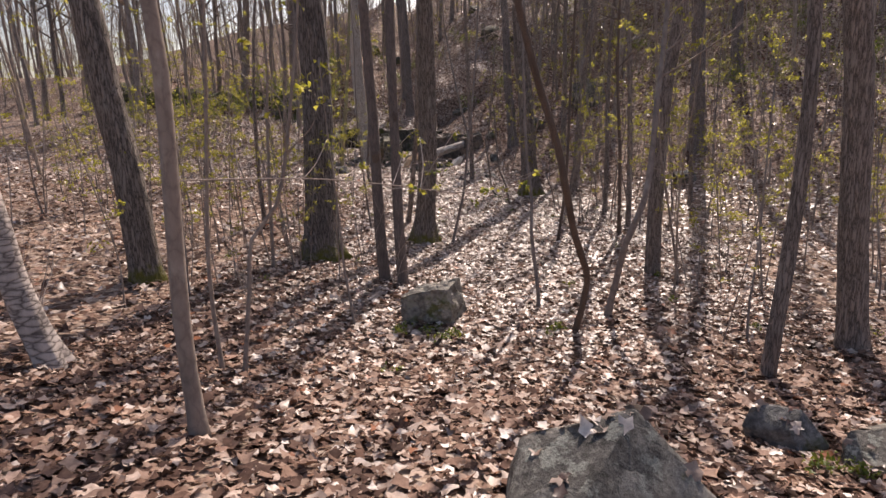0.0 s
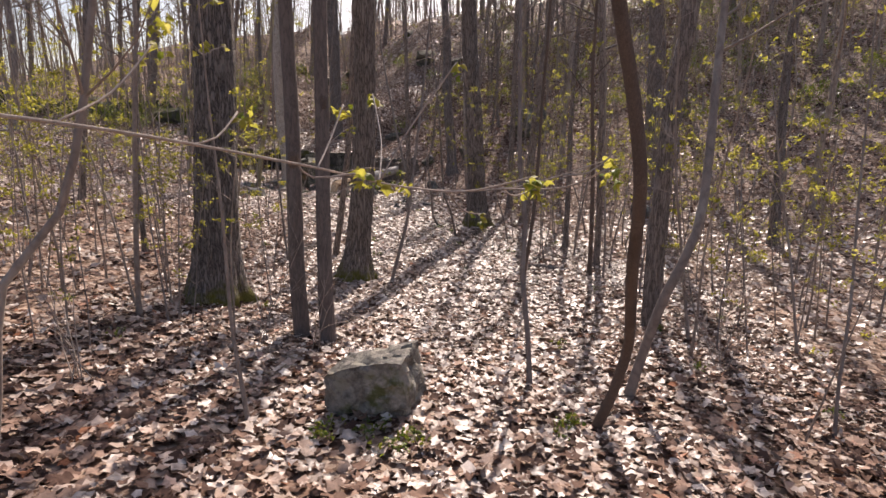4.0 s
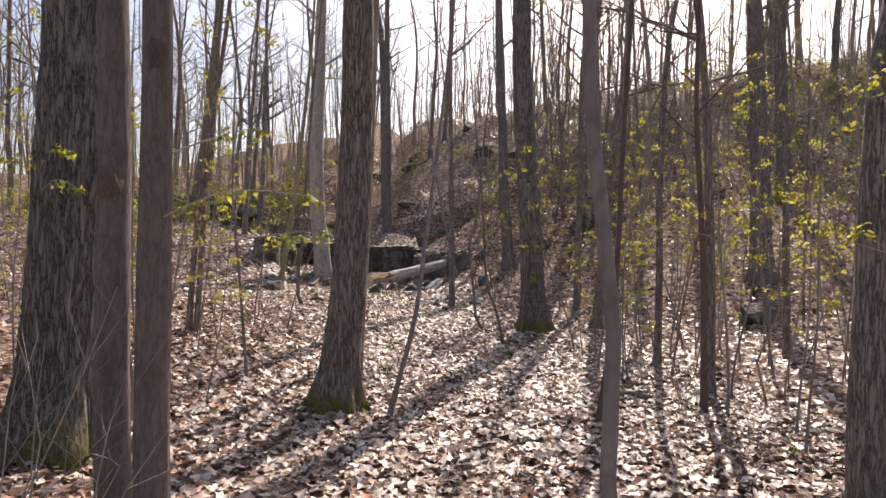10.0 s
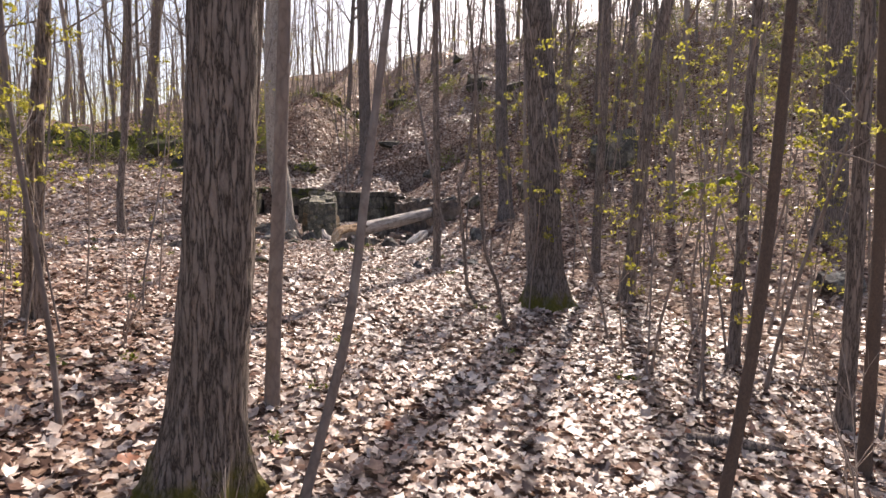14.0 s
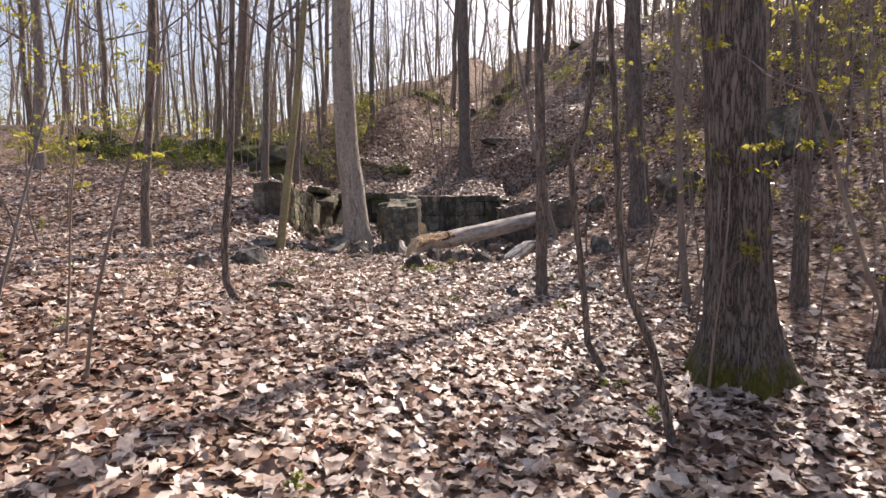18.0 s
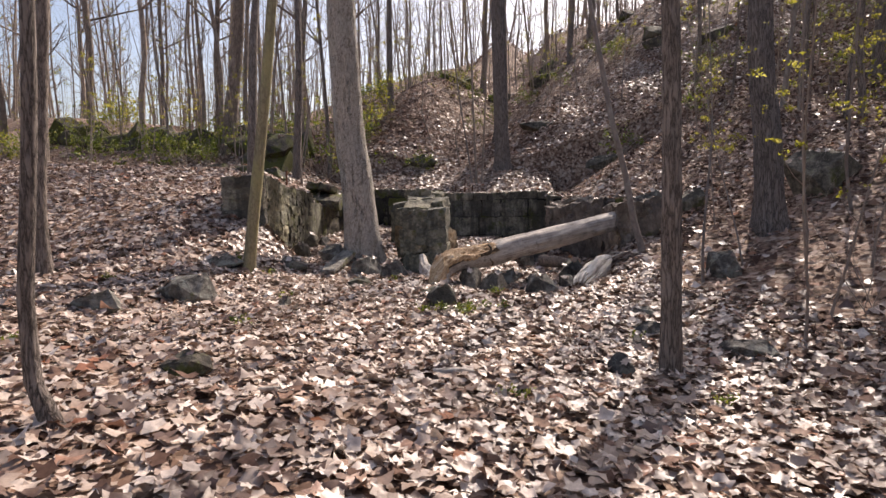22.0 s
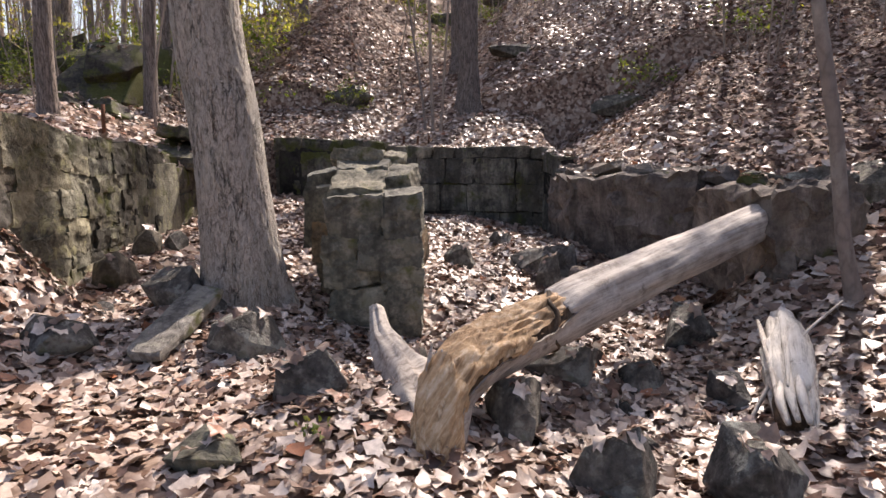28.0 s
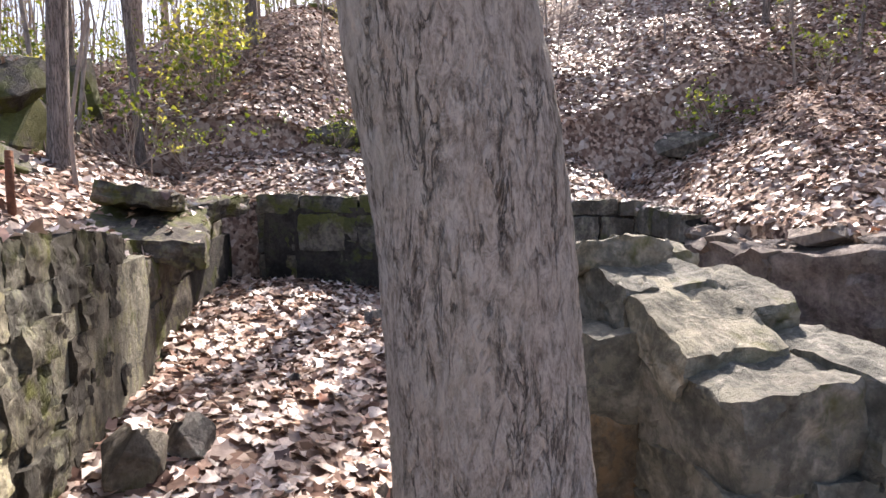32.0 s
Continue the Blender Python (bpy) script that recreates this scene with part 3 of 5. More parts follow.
# ---- trees ----
def limbs(geo, start, way, length, r, depth, rng, tips):
    """A branch with forks, as thin tubes."""
    n = 4 if depth > 1 else 3
    pts, p, d = [start], start, way.normalized()
    for _ in range(n):
        d = (d + Vector((rng.gauss(0, 0.16), rng.gauss(0, 0.16), rng.gauss(0.06, 0.12)))).normalized()
        p = p + d * (length / n)
        pts.append(p)
    geo.tube(pts, [r * (1 - 0.72 * i / n) for i in range(n + 1)], 5 if r > 0.02 else 3, cap=False)
    tips.append((pts[-1], d))
    if depth > 0:
        for _ in range(rng.randint(2, 3)):
            i = rng.randint(1, n)
            side = Vector((rng.gauss(0, 1), rng.gauss(0, 1), rng.gauss(0.35, 0.5))).normalized()
            limbs(geo, pts[i], d * 0.8 + side * 0.75, length * rng.uniform(0.45, 0.65), r * (1 - 0.7 * i / n) * 0.62, depth - 1, rng, tips)


def leaf_tufts(name, tips, rng, size, each, material):
    spots, nrm = [], []
    for p, d in tips:
        for _ in range(rng.randint(*each)):
            spots.append(p + Vector((rng.gauss(0, size), rng.gauss(0, size), rng.gauss(-0.3 * size, 0.7 * size))))
            nrm.append((rng.gauss(0, 0.7), rng.gauss(0, 0.7), rng.uniform(0.2, 1)))
    g = np.random.default_rng(rng.randint(0, 10 ** 6))
    return scatter(name, np.array([tuple(s) for s in spots]), np.array(nrm), g.uniform(0.55, 1.15, len(spots)) * size, material, g, size > 0.2, 0.35, 0.45, (0.55, 0.85), YOUNG)


def tree(x, y, r, *bends, height=13.0, bark=None, fine=0, flare=0.55, seed=1, label="slender grey-barked forest tree with bare branches", branches=13, leaves=0, low=0.35, tuft=0.05, name="tree", group="forest trees", dip=0.06, joined=False):
    """A tree whose stem passes through the given offsets from its foot."""
    rng = random.Random(seed * 7919 + 13)
    root = thing(name, x, y, ground(x, y) - dip, label, "tree", group)
    pts = [Vector((0, 0, -0.12)), Vector((0, 0, 0.05))] + [Vector(b) for b in bends]
    lean = (pts[-1] - pts[-2]).normalized() if bends else Vector((rng.gauss(0, 0.04), rng.gauss(0, 0.04), 1))
    while pts[-1].z < height:
        lean = (lean + Vector((rng.gauss(0, 0.07), rng.gauss(0, 0.07), 0.26))).normalized()
        pts.append(pts[-1] + lean * min(2.2, max(0.8, height * 0.2)))
    step, sides = (0.02, 170) if fine == 3 else (0.045, 72) if fine == 2 else (0.09, 36) if fine == 1 else (0.3, 10)
    cutz = 4.2 if fine else 0
    line = [p for p in smooth_path(pts, step) if p.z < cutz] + [p for p in smooth_path(pts, 0.4) if p.z >= cutz] if fine else smooth_path(pts, step)
    top = max(p.z for p in line)
    radii = [max(0.006, r * (1 - 0.8 * max(0, p.z) / top)) for p in line]
    ph, lobes = rng.uniform(0, 6), rng.choice((4, 5, 6))
    off = Vector((seed * 1.7, 0, seed * 0.9))

    def shape(a, i):
        h = max(0.0, line[i].z)
        f = 1 + flare * math.exp(-h / (1.1 * r + 0.06)) * (0.75 + 0.35 * math.cos(lobes * a + ph) + 0.2 * math.cos(2 * a + ph))
        c = Vector((math.cos(a), math.sin(a), 0))
        f *= 1 + 0.05 * noise.noise(c * 1.2 + Vector((0, 0, h * 0.9)) + off)
        if fine:
            if fine == 3:
                q = Vector((c.x * r, c.y * r, h * 0.3)) / 0.026 + off
                q += noise.noise_vector(q * 0.6) * 0.7
                flake = abs(noise.noise(q))
                return f * (1 + 0.036 * min(0.55, flake * 1.6) + 0.026 * noise.noise(q * 0.4) + 0.014 * noise.noise(q * 2.3))
            q = c * (9 if fine == 1 else 7.5) + Vector((0, 0, h * (1.3, 1.3, 3.2, 8.0)[fine])) + off
            f *= 1 + (0.05, 0.05, 0.06, 0.06)[fine] * (abs(noise.noise(q)) * 2 - 0.5) + 0.02 * noise.noise(q * 2.7)
        return f

    geo = Geo()
    geo.tube(line, radii, sides, shape)
    part("trunk", geo.mesh("trunk", bark or M_BARK), root)
    tips, geo = [], Geo()
    for k in range(branches):
        z = rng.uniform(low, 0.97) * top
        i = max(1, min(range(len(line)), key=lambda q: abs(line[q].z - z)))
        a = rng.uniform(0, 2 * math.pi)
        side = Vector((math.cos(a), math.sin(a), rng.uniform(0.3, 1.1)))
        limbs(geo, line[i], side, rng.uniform(0.09, 0.2) * height * (1.25 - line[i].z / top * 0.7), min(radii[i] * 0.5, 0.05), 2 if height > 5 else 1, rng, tips)
        if not joined:
            part("branch", geo.mesh("branch", bark or M_BARK), root)
            geo = Geo()
    if branches and joined:
        tagged(part("branchwork", geo.mesh("branchwork", M_TWIG if height < 6 else (bark or M_BARK)), root), kind="stuff")
    if leaves:
        chosen = [rng.choice(tips) for _ in range(leaves)] if tips else []
        tagged(part("foliage", leaf_tufts("foliage", chosen, rng, tuft, (3, 6), M_LEAF), root, "small unfolding yellow-green leaves"), kind="stuff")
    return root


BIG = "tall thick tree with furrowed grey-brown bark and a flared foot"
MOSSY = "tall thick tree with furrowed bark and mossy green foot"
THIN = "thin young tree with smooth grey-brown bark"

# large and measured trees, in the order of the walk
tree(-3.50, 4.79, 0.115, (-0.12, 0, 0.42), (-0.22, 0, 0.88), (-0.25, 0, 1.17), (-0.34, 0, 1.9), bark=M_BIRCH, fine=1, seed=2, label="leaning birch with pale peeling bark and dark foot")
tree(-4.37, 8.12, 0.21, (-0.05, 0, 1.58), (-0.17, 0, 2.7), (-0.25, 0, 3.75), bark=M_BARK_MOSS, fine=1, height=17, seed=3, label="leaning dark-barked tree with moss on its foot")
tree(-1.65, 3.40, 0.055, (-0.01, 0, 0.86), (0.06, 0, 2.03), (0.06, 0, 2.62), bark=M_BARK_SMOOTH, height=9, seed=4, label=THIN, low=0.5)
tree(-1.93, 4.98, 0.022, (0.13, 0, 0.86), (0.2, 0, 1.31), (0.44, 0, 1.6), (0.57, 0, 2.04), (0.63, 0, 2.37), bark=M_BARK_SMOOTH, height=4.5, seed=5, label="kinked sapling with a sharp bend in its stem", branches=5, leaves=12)
tree(-2.15, 5.04, 0.022, (-0.01, 0, 0.98), (0.1, 0, 2.04), (0.17, 0, 2.64), bark=M_BARK_SMOOTH, height=5, seed=6, label=THIN, branches=5, leaves=10)
tree(-2.36, 10.38, 0.275, (0.04, 0, 0.92), (0.11, 0, 2.46), (0.14, 0, 3.62), bark=M_BARK_MOSS, fine=2, flare=1.0, height=19, seed=7, label=MOSSY)
stem = tree(-1.08, 8.88, 0.085, (-0.03, 0, 0.85), (-0.03, 0, 2.2), (-0.06, 0, 3.47), bark=M_BARK_RING, fine=1, flare=0.25, height=14, seed=8, label="one stem of a close pair of grey trees")
other = tree(-0.78, 8.66, 0.08, (-0.02, 0, 0.88), (-0.01, 0, 2.24), (0.0, 0, 3.52), bark=M_BARK_RING, fine=1, flare=0.25, height=14, seed=9, label="one stem of a close pair of grey trees")
for root, px, py, pz, wide, seed in ((stem, -0.02, -0.05, 1.98, 0.12, 961), (other, 0.0, -0.045, 2.56, 0.10, 962)):
    part("knot", hull_mesh("knot", wide, 0.09, wide * 0.9, seed, M_BARK_DARK, 26, 2, 0.06, 0.5), root, "dark knot in the bark", pose(px, py, pz))
tree(-0.63, 12.43, 0.20, (0.12, 0, 1.29), (0.17, 0, 2.27), (0.2, 0, 3.22), bark=M_BARK_MOSS, fine=2, flare=1.05, height=18, seed=10, label=MOSSY)
tree(2.33, 17.72, 0.235, (-0.04, 0, 1.2), (-0.13, 0, 2.8), (-0.26, 0, 4.35), bark=M_BARK_MOSS, fine=2, flare=1.05, height=19, seed=11, label=BIG)
tree(1.38, 6.58, 0.038, (0.04, -0.18, 0.42), (0.05, -0.36, 0.83), (-0.08, -0.66, 1.15), (-0.23, -0.97, 1.5), (-0.38, -1.33, 1.97), (-0.48, -1.44, 2.36), (-0.74, -1.66, 3.11), fine=1, flare=0.2, bark=M_BARK_DARK, height=9, seed=12, label="dark crooked young tree bent near the ground", low=0.5)
tree(3.36, 9.82, 0.125, (0, 0, 1.2), (0.04, 0, 2.28), (0.09, 0, 3.22), (0.18, 0, 3.77), fine=1, flare=0.2, height=14, seed=13)
tree(1.93, 7.25, 0.042, (0.08, -0.15, 0.68), (0.11, -0.33, 1.1), (0.28, -0.4, 1.6), (0.37, -0.33, 2.1), (0.45, -0.2, 2.75), (0.56, -0.05, 3.6), bark=M_BARK_SMOOTH, height=8, seed=14, label="slanting thin young tree with grey bark")
tree(3.11, 5.58, 0.075, (0.09, 0, 1.27), (0.14, 0, 2.34), (0.11, 0, 3.55), fine=1, flare=0.2, height=10, seed=15, label=THIN)
tree(4.51, 6.41, 0.155, (-0.16, 0, 1.44), (-0.25, 0, 2.64), (-0.39, 0, 3.74), fine=1, height=16, seed=16, label=BIG)
tree(1.09, 7.44, 0.026, (-0.03, 0, 0.5), (-0.10, 0, 1.1), (-0.09, 0, 1.5), (-0.15, 0, 2.0), (-0.17, 0, 2.5), bark=M_BARK_SMOOTH, height=6, seed=17, label=THIN, low=0.6)
tree(4.0, 15.51, 0.065, (0.01, 0, 1.66), (0.0, 0, 3.1), height=10, seed=18, label=THIN)
tree(3.69, 13.06, 0.045, (-0.03, 0, 1.78), (-0.14, 0, 3.62), bark=M_BARK_DARK, height=8, seed=19, label=THIN)
tree(8.26, 20.42, 0.25, (-0.11, 0, 3.32), (-0.3, 0, 6.8), fine=1, height=17, seed=20, label=BIG)
tree(12.33, 26.72, 0.25, (-0.2, 0, 4.68), (-0.25, 0, 6.71), height=17, seed=21)
tree(-3.4, 15.11, 0.052, (0.06, 0, 1.1), (0.15, 0, 2.04), (0.37, 0, 3.58), height=9, seed=22, label=THIN)
tree(-3.28, 15.1, 0.048, (0.06, 0, 1.11), (0.11, 0, 2.06), (0.19, 0, 2.68), height=8, seed=23, label=THIN)
tree(-0.57, 13.75, 0.06, (0.03, 0, 0.9), (0.08, 0, 1.9), (0.13, 0, 3.2), fine=1, flare=0.2, bark=M_BARK_SMOOTH, height=10, seed=24, label=THIN, low=0.5)
tree(-0.03, 12.30, 0.03, (0.18, 0, 0.75), (0.29, 0, 1.25), (0.39, 0, 2.1), (0.5, 0, 3.0), bark=M_BARK_SMOOTH, height=6.5, seed=25, label="slanting sapling beside a thick trunk", low=0.55)
tree(3.78, 18.6, 0.115, (0.1, 0, 0.95), (0.17, 0, 2.1), (0.32, 0, 3.97), (0.55, 0, 5.45), fine=1, flare=0.5, height=13, seed=26)
tree(3.85, 20.7, 0.095, (0.0, 0, 1.7), (0.03, 0, 2.94), (0.05, 0, 5.83), height=13, seed=27)
tree(2.14, 11.99, 0.032, (0.13, 0, 1.05), (0.18, 0, 1.78), (0.21, 0, 2.67), (0.23, 0, 3.19), bark=M_BARK_DARK, height=9, seed=28, label="slanting thin young tree with grey bark", low=0.5)
tree(4.15, 13.93, 0.068, (-0.01, 0, 1.34), (-0.05, 0, 2.71), (-0.11, 0, 4.03), height=10, seed=29, label=THIN)
tree(-1.06, 13.96, 0.062, (0.11, 0, 0.8), (0.21, 0, 1.61), (0.3, 0, 2.37), fine=1, flare=0.2, height=11, seed=30, label="one stem of a close pair of young trees", low=0.5)
tree(-2.48, 18.72, 0.042, (-0.12, 0, 0.3), (-0.13, 0, 0.7), (-0.02, 0, 1.75), (0.06, 0, 3.4), height=8, seed=32, label="thin young tree with a hooked foot", low=0.5)
tree(-4.30, 23.54, 0.082, (0.1, 0, 0.79), (0.26, 0, 1.85), (0.4, 0, 2.86), bark=M_BARK_LICHEN, fine=1, flare=0.2, height=11, seed=33, label="slanting young tree with yellow-green lichen on its bark", low=0.5)
tree(-3.50, 25.80, 0.275, (-0.055, 0, 0.9), (-0.105, 0, 1.5), (-0.22, 0, 2.4), bark=M_BARK_SHAG, fine=3, flare=0.4, height=16, seed=34, label="leaning thick tree with flaky light-grey bark among rubble")
tree(-2.14, 33.44, 0.205, (-0.02, 0, 2.53), (-0.03, 0, 3.87), fine=1, height=16, seed=35, label=BIG)
tree(0.74, 21.12, 0.078, (-0.01, 0, 1.06), (-0.03, 0, 2.24), (-0.06, 0, 3.38), fine=2, flare=0.2, height=12, seed=36, label="young straight tree with rough grey bark", low=0.5)
tree(1.33, 17.7, 0.029, (-0.15, 0, 0.32), (-0.19, 0, 0.75), (-0.25, 0, 1.26), (-0.3, 0, 1.77), (-0.2, 0, 2.06), (-0.15, 0, 2.4), height=6, seed=37, label="sapling with a hooked foot and wavy stem", low=0.6)
tree(2.63, 25.5, 0.19, (-0.06, 0, 1.3), (-0.18, 0, 2.5), (-0.24, 0, 4.64), fine=1, height=15, seed=38, label=BIG)
tree(7.09, 32.93, 0.25, (0.02, 0, 1.73), (0.03, 0, 3.51), height=16, seed=39)
tree(-6.05, 22.05, 0.08, (-0.01, 0, 0.92), (0.12, 0, 2.16), (0.28, 0, 3.87), height=11, seed=40, label=THIN)
tree(2.56, 20.65, 0.046, (-0.08, 0, 0.79), (-0.14, 0, 1.81), (-0.19, 0, 3.05), bark=M_BARK_SMOOTH, height=8, seed=42, label=THIN, low=0.5)
tree(0.95, 25.5, 0.05, (-0.14, 0, 0.54), (-0.26, 0, 1.2), (-0.44, 0, 1.9), (-0.61, 0, 2.8), bark=M_BARK_SMOOTH, height=7, seed=43, label="thin wavy sapling beside the end of a fallen log", low=0.5)
tree(-7.31, 31.03, 0.115, (0.04, 0, 0.9), (0.08, 0, 1.6), (0.16, 0, 2.7), height=11, seed=44, label=THIN)
tree(-7.0, 28.3, 0.11, (0.01, 0, 0.66), (0.04, 0, 1.18), height=11, seed=45, label=THIN)
tree(-8.4, 33.6, 0.1, (0, 0, 0.6), (0.02, 0, 2.0), height=11, seed=46, label=THIN)
tree(-6.3, 36.2, 0.12, (-0.01, 0, 0.82), (-0.03, 0, 1.36), height=13, seed=47)
tree(-7.3, 17.67, 0.085, (0.25, 0, 2.18), (0.5, 0, 4.62), height=12, seed=48)
tree(-4.1, 12.77, 0.05, (-0.02, 0, 1.26), (0.05, 0, 2.8), (0.18, 0, 4.03), height=8, seed=49, label=THIN)
tree(-2.91, 9.27, 0.032, (0.03, 0, 0.81), (0.12, 0, 2.23), (0.21, 0, 3.29), bark=M_BARK_SMOOTH, height=6, seed=50, label=THIN)
tree(9.14, 15.61, 0.12, (-0.06, 0, 2.05), (-0.13, 0, 3.94), height=13, seed=51)
tree(-1.2, 6.7, 0.018, (-0.04, 0, 0.4), (-0.08, 0, 0.74), bark=M_BARK_SMOOTH, height=2.4, seed=52, label="small sapling with fresh leaves in the litter", branches=4, leaves=14)
tree(-2.75, 32.7, 0.035, (-0.05, 0, 1.2), (-0.1, 0, 2.6), bark=M_BARK_SMOOTH, height=7, seed=53, label="one stem of a clump of thin saplings", low=0.5)
tree(-2.6, 32.6, 0.028, (0.05, 0, 1.0), (0.12, 0, 2.4), bark=M_BARK_SMOOTH, height=6, seed=58, label="one stem of a clump of thin saplings", low=0.5)
tree(-2.9, 32.8, 0.025, (-0.1, 0, 0.9), (-0.3, 0, 2.2), bark=M_BARK_SMOOTH, height=6, seed=59, label="one stem of a clump of thin saplings", low=0.5)
tree(1.60, 16.39, 0.026, (-0.06, 0, 0.36), (-0.13, 0, 0.66), (-0.27, 0, 1.0), (-0.32, 0, 1.32), (-0.36, 0, 2.0), height=6, seed=54, label=THIN, low=0.5)
tree(6.52, 16.27, 0.062, (-0.05, 0, 1.75), (-0.08, 0, 3.29), (-0.16, 0, 4.78), height=10, seed=55, label=THIN)
tree(-2.41, 35.34, 0.22, (-0.21, 0, 6.48), height=16, seed=56)
tree(-11.5, 34.5, 0.24, (0.15, 0, 1.5), (0.5, 0, 4.0), height=15, seed=57, label="leaning thick tree on the edge of the bank")

# ---- forest behind ----
protos = []
for k, (r, h) in enumerate(((0.035, 8), (0.045, 10), (0.055, 11), (0.065, 12), (0.08, 13), (0.10, 14), (0.13, 16), (0.16, 17), (0.04, 9), (0.03, 7))):
    rng = random.Random(k)
    lean = rng.uniform(-0.7, 0.7)
    protos.append(tree(-20 - 3 * k, 48, r, (lean * 0.2 + rng.gauss(0, 0.04), 0.05, 1.6), (lean * 0.45, rng.gauss(0, 0.06), 3.1), (lean * 0.75 + rng.gauss(0, 0.08), 0.0, 5.0), height=h, seed=100 + k, branches=16, low=0.22, bark=M_BARK_FAR if k % 3 else M_BARK, leaves=40 if k in (0, 1, 8, 9) else 0, tuft=0.038, joined=True, label="bare forest tree with a straight grey trunk"))
rng = random.Random(5)
count = 0
taken = []
while count < 185:
    x, y = (rng.uniform(-34, 34), rng.uniform(14, 54)) if count < 85 else (rng.uniform(-24, 22), rng.uniform(28, 52))
    near = x - track_x(min(y, 24))
    if y < 33 and -9 < near < 7.0 or y < 42 and -7 < x < 3 or 2.0 < x < 9.5 and 34 < y < 51 and rng.random() < 0.55 or y < 26 and abs(near) < 10 and rng.random() < 0.5:
        continue
    if abs(math.atan2(x, y - 8)) > 0.9 or min((math.hypot(x - a, y - b) for a, b in taken), default=9) < 0.8:
        continue
    taken.append((x, y))
    count += 1
    s = rng.uniform(0.8, 1.2)
    ob = copy_thing(rng.choice(protos), pose(x, y, ground(x, y) - 0.1, 0, 0, rng.uniform(0, 360)))
    ob.scale = (s, s, s * rng.uniform(0.9, 1.15))

for k, (x, y) in enumerate(((5.6, 33.4), (6.3, 35.6), (7.6, 34.5), (8.3, 36.2), (5.2, 36.0), (9.0, 33.2), (6.9, 37.2), (8.6, 30.6), (6.2, 30.3), (4.4, 31.2), (3.9, 33.6), (5.1, 28.9), (7.3, 32.0), (4.9, 34.8), (8.0, 28.4), (3.3, 35.2), (6.6, 28.0), (9.6, 35.1))):
    copy_thing(protos[(9, 2, 0, 3, 1, 4, 8, 3)[k % 8]], pose(x, y, ground(x, y) - 0.1, 0, 0, 77 * x))


def far_woods():
    """The woods beyond, too many and too far to tell apart, as one mesh."""
    rng, geo, tips = random.Random(88), Geo(), []
    made = 0
    while made < 500:
        x, y = rng.uniform(-70, 60), rng.uniform(34, 105)
        if abs(math.atan2(x, y - 8)) > 0.95 or y < 52 and abs(x) < 22 or y < 54 and x > 0:
            continue
        made += 1
        r, h, base = 0.035 + 0.12 * rng.random() ** 2, rng.uniform(9, 18), Vector((x, y, ground(x, y) - 0.2))
        lean = Vector((rng.gauss(0, 0.07), rng.gauss(0, 0.07), 1))
        line = [base + lean * (h * q / 5) + Vector((rng.gauss(0, 0.12), rng.gauss(0, 0.12), 0)) * min(q, 1) for q in range(6)]
        geo.tube(line, [r * (1 - 0.16 * q) for q in range(6)], 6, cap=False)
        for _ in range(12):
            q, a = rng.uniform(0.9, 4.9), rng.uniform(0, 6.28)
            p = line[int(q)].lerp(line[int(q) + 1], q % 1)
            limbs(geo, p, Vector((math.cos(a), math.sin(a), rng.uniform(0.4, 1.3))), h * rng.uniform(0.1, 0.2), r * 0.35, 1, rng, tips)
    tagged(new("far_woods", geo.mesh("far_woods", M_BARK_FAR)), "dense bare grey woods on the far slopes", "woods", kind="stuff")


far_woods()


def thicket():
    """Countless thin stems and their first leaves on the slopes."""
    rng, geo, tips = random.Random(89), Geo(), []
    for k in range(640):
        x, y = rng.uniform(-14, 22), rng.uniform(31.5, 52)
        if k >= 420:
            x, y = rng.uniform(-42, -6), rng.uniform(38, 72)
        if k < 130:
            x, y = rng.uniform(4.5, 20), rng.uniform(13, 34)
        if inside_pit(x, y) or y < 34 and -7 < x < 1.5:
            continue
        r, h, p = rng.uniform(0.01, 0.03), rng.uniform(2.5, 7.5), Vector((x, y, ground(x, y) - 0.1))
        lean = Vector((rng.gauss(0, 0.07), rng.gauss(0, 0.07), 1))
        line = [p + lean * (h * q / 4) + Vector((rng.gauss(0, 0.1), rng.gauss(0, 0.1), 0)) * min(q, 1) for q in range(5)]
        geo.tube(line, [r * (1 - 0.2 * q) for q in range(5)], 5, cap=False)
        for _ in range(4):
            q, a = rng.uniform(0.8, 3.9), rng.uniform(0, 6.28)
            at = line[int(q)].lerp(line[int(q) + 1], q % 1)
            limbs(geo, at, Vector((math.cos(a), math.sin(a), rng.uniform(0.3, 1.0))), rng.uniform(0.4, 1.0), r * 0.4, 1, rng, tips)
    tagged(new("thicket", geo.mesh("thicket", M_BARK_FAR)), "thicket of thin bare grey stems on the slope", "thicket", kind="stuff")
    tagged(new("thicket_leaves", leaf_tufts("thicket_leaves", [rng.choice(tips) for _ in range(4600)], rng, 0.042, (2, 4), M_LEAF)), "small yellow-green leaves on thin stems", "foliage", kind="stuff")


thicket()

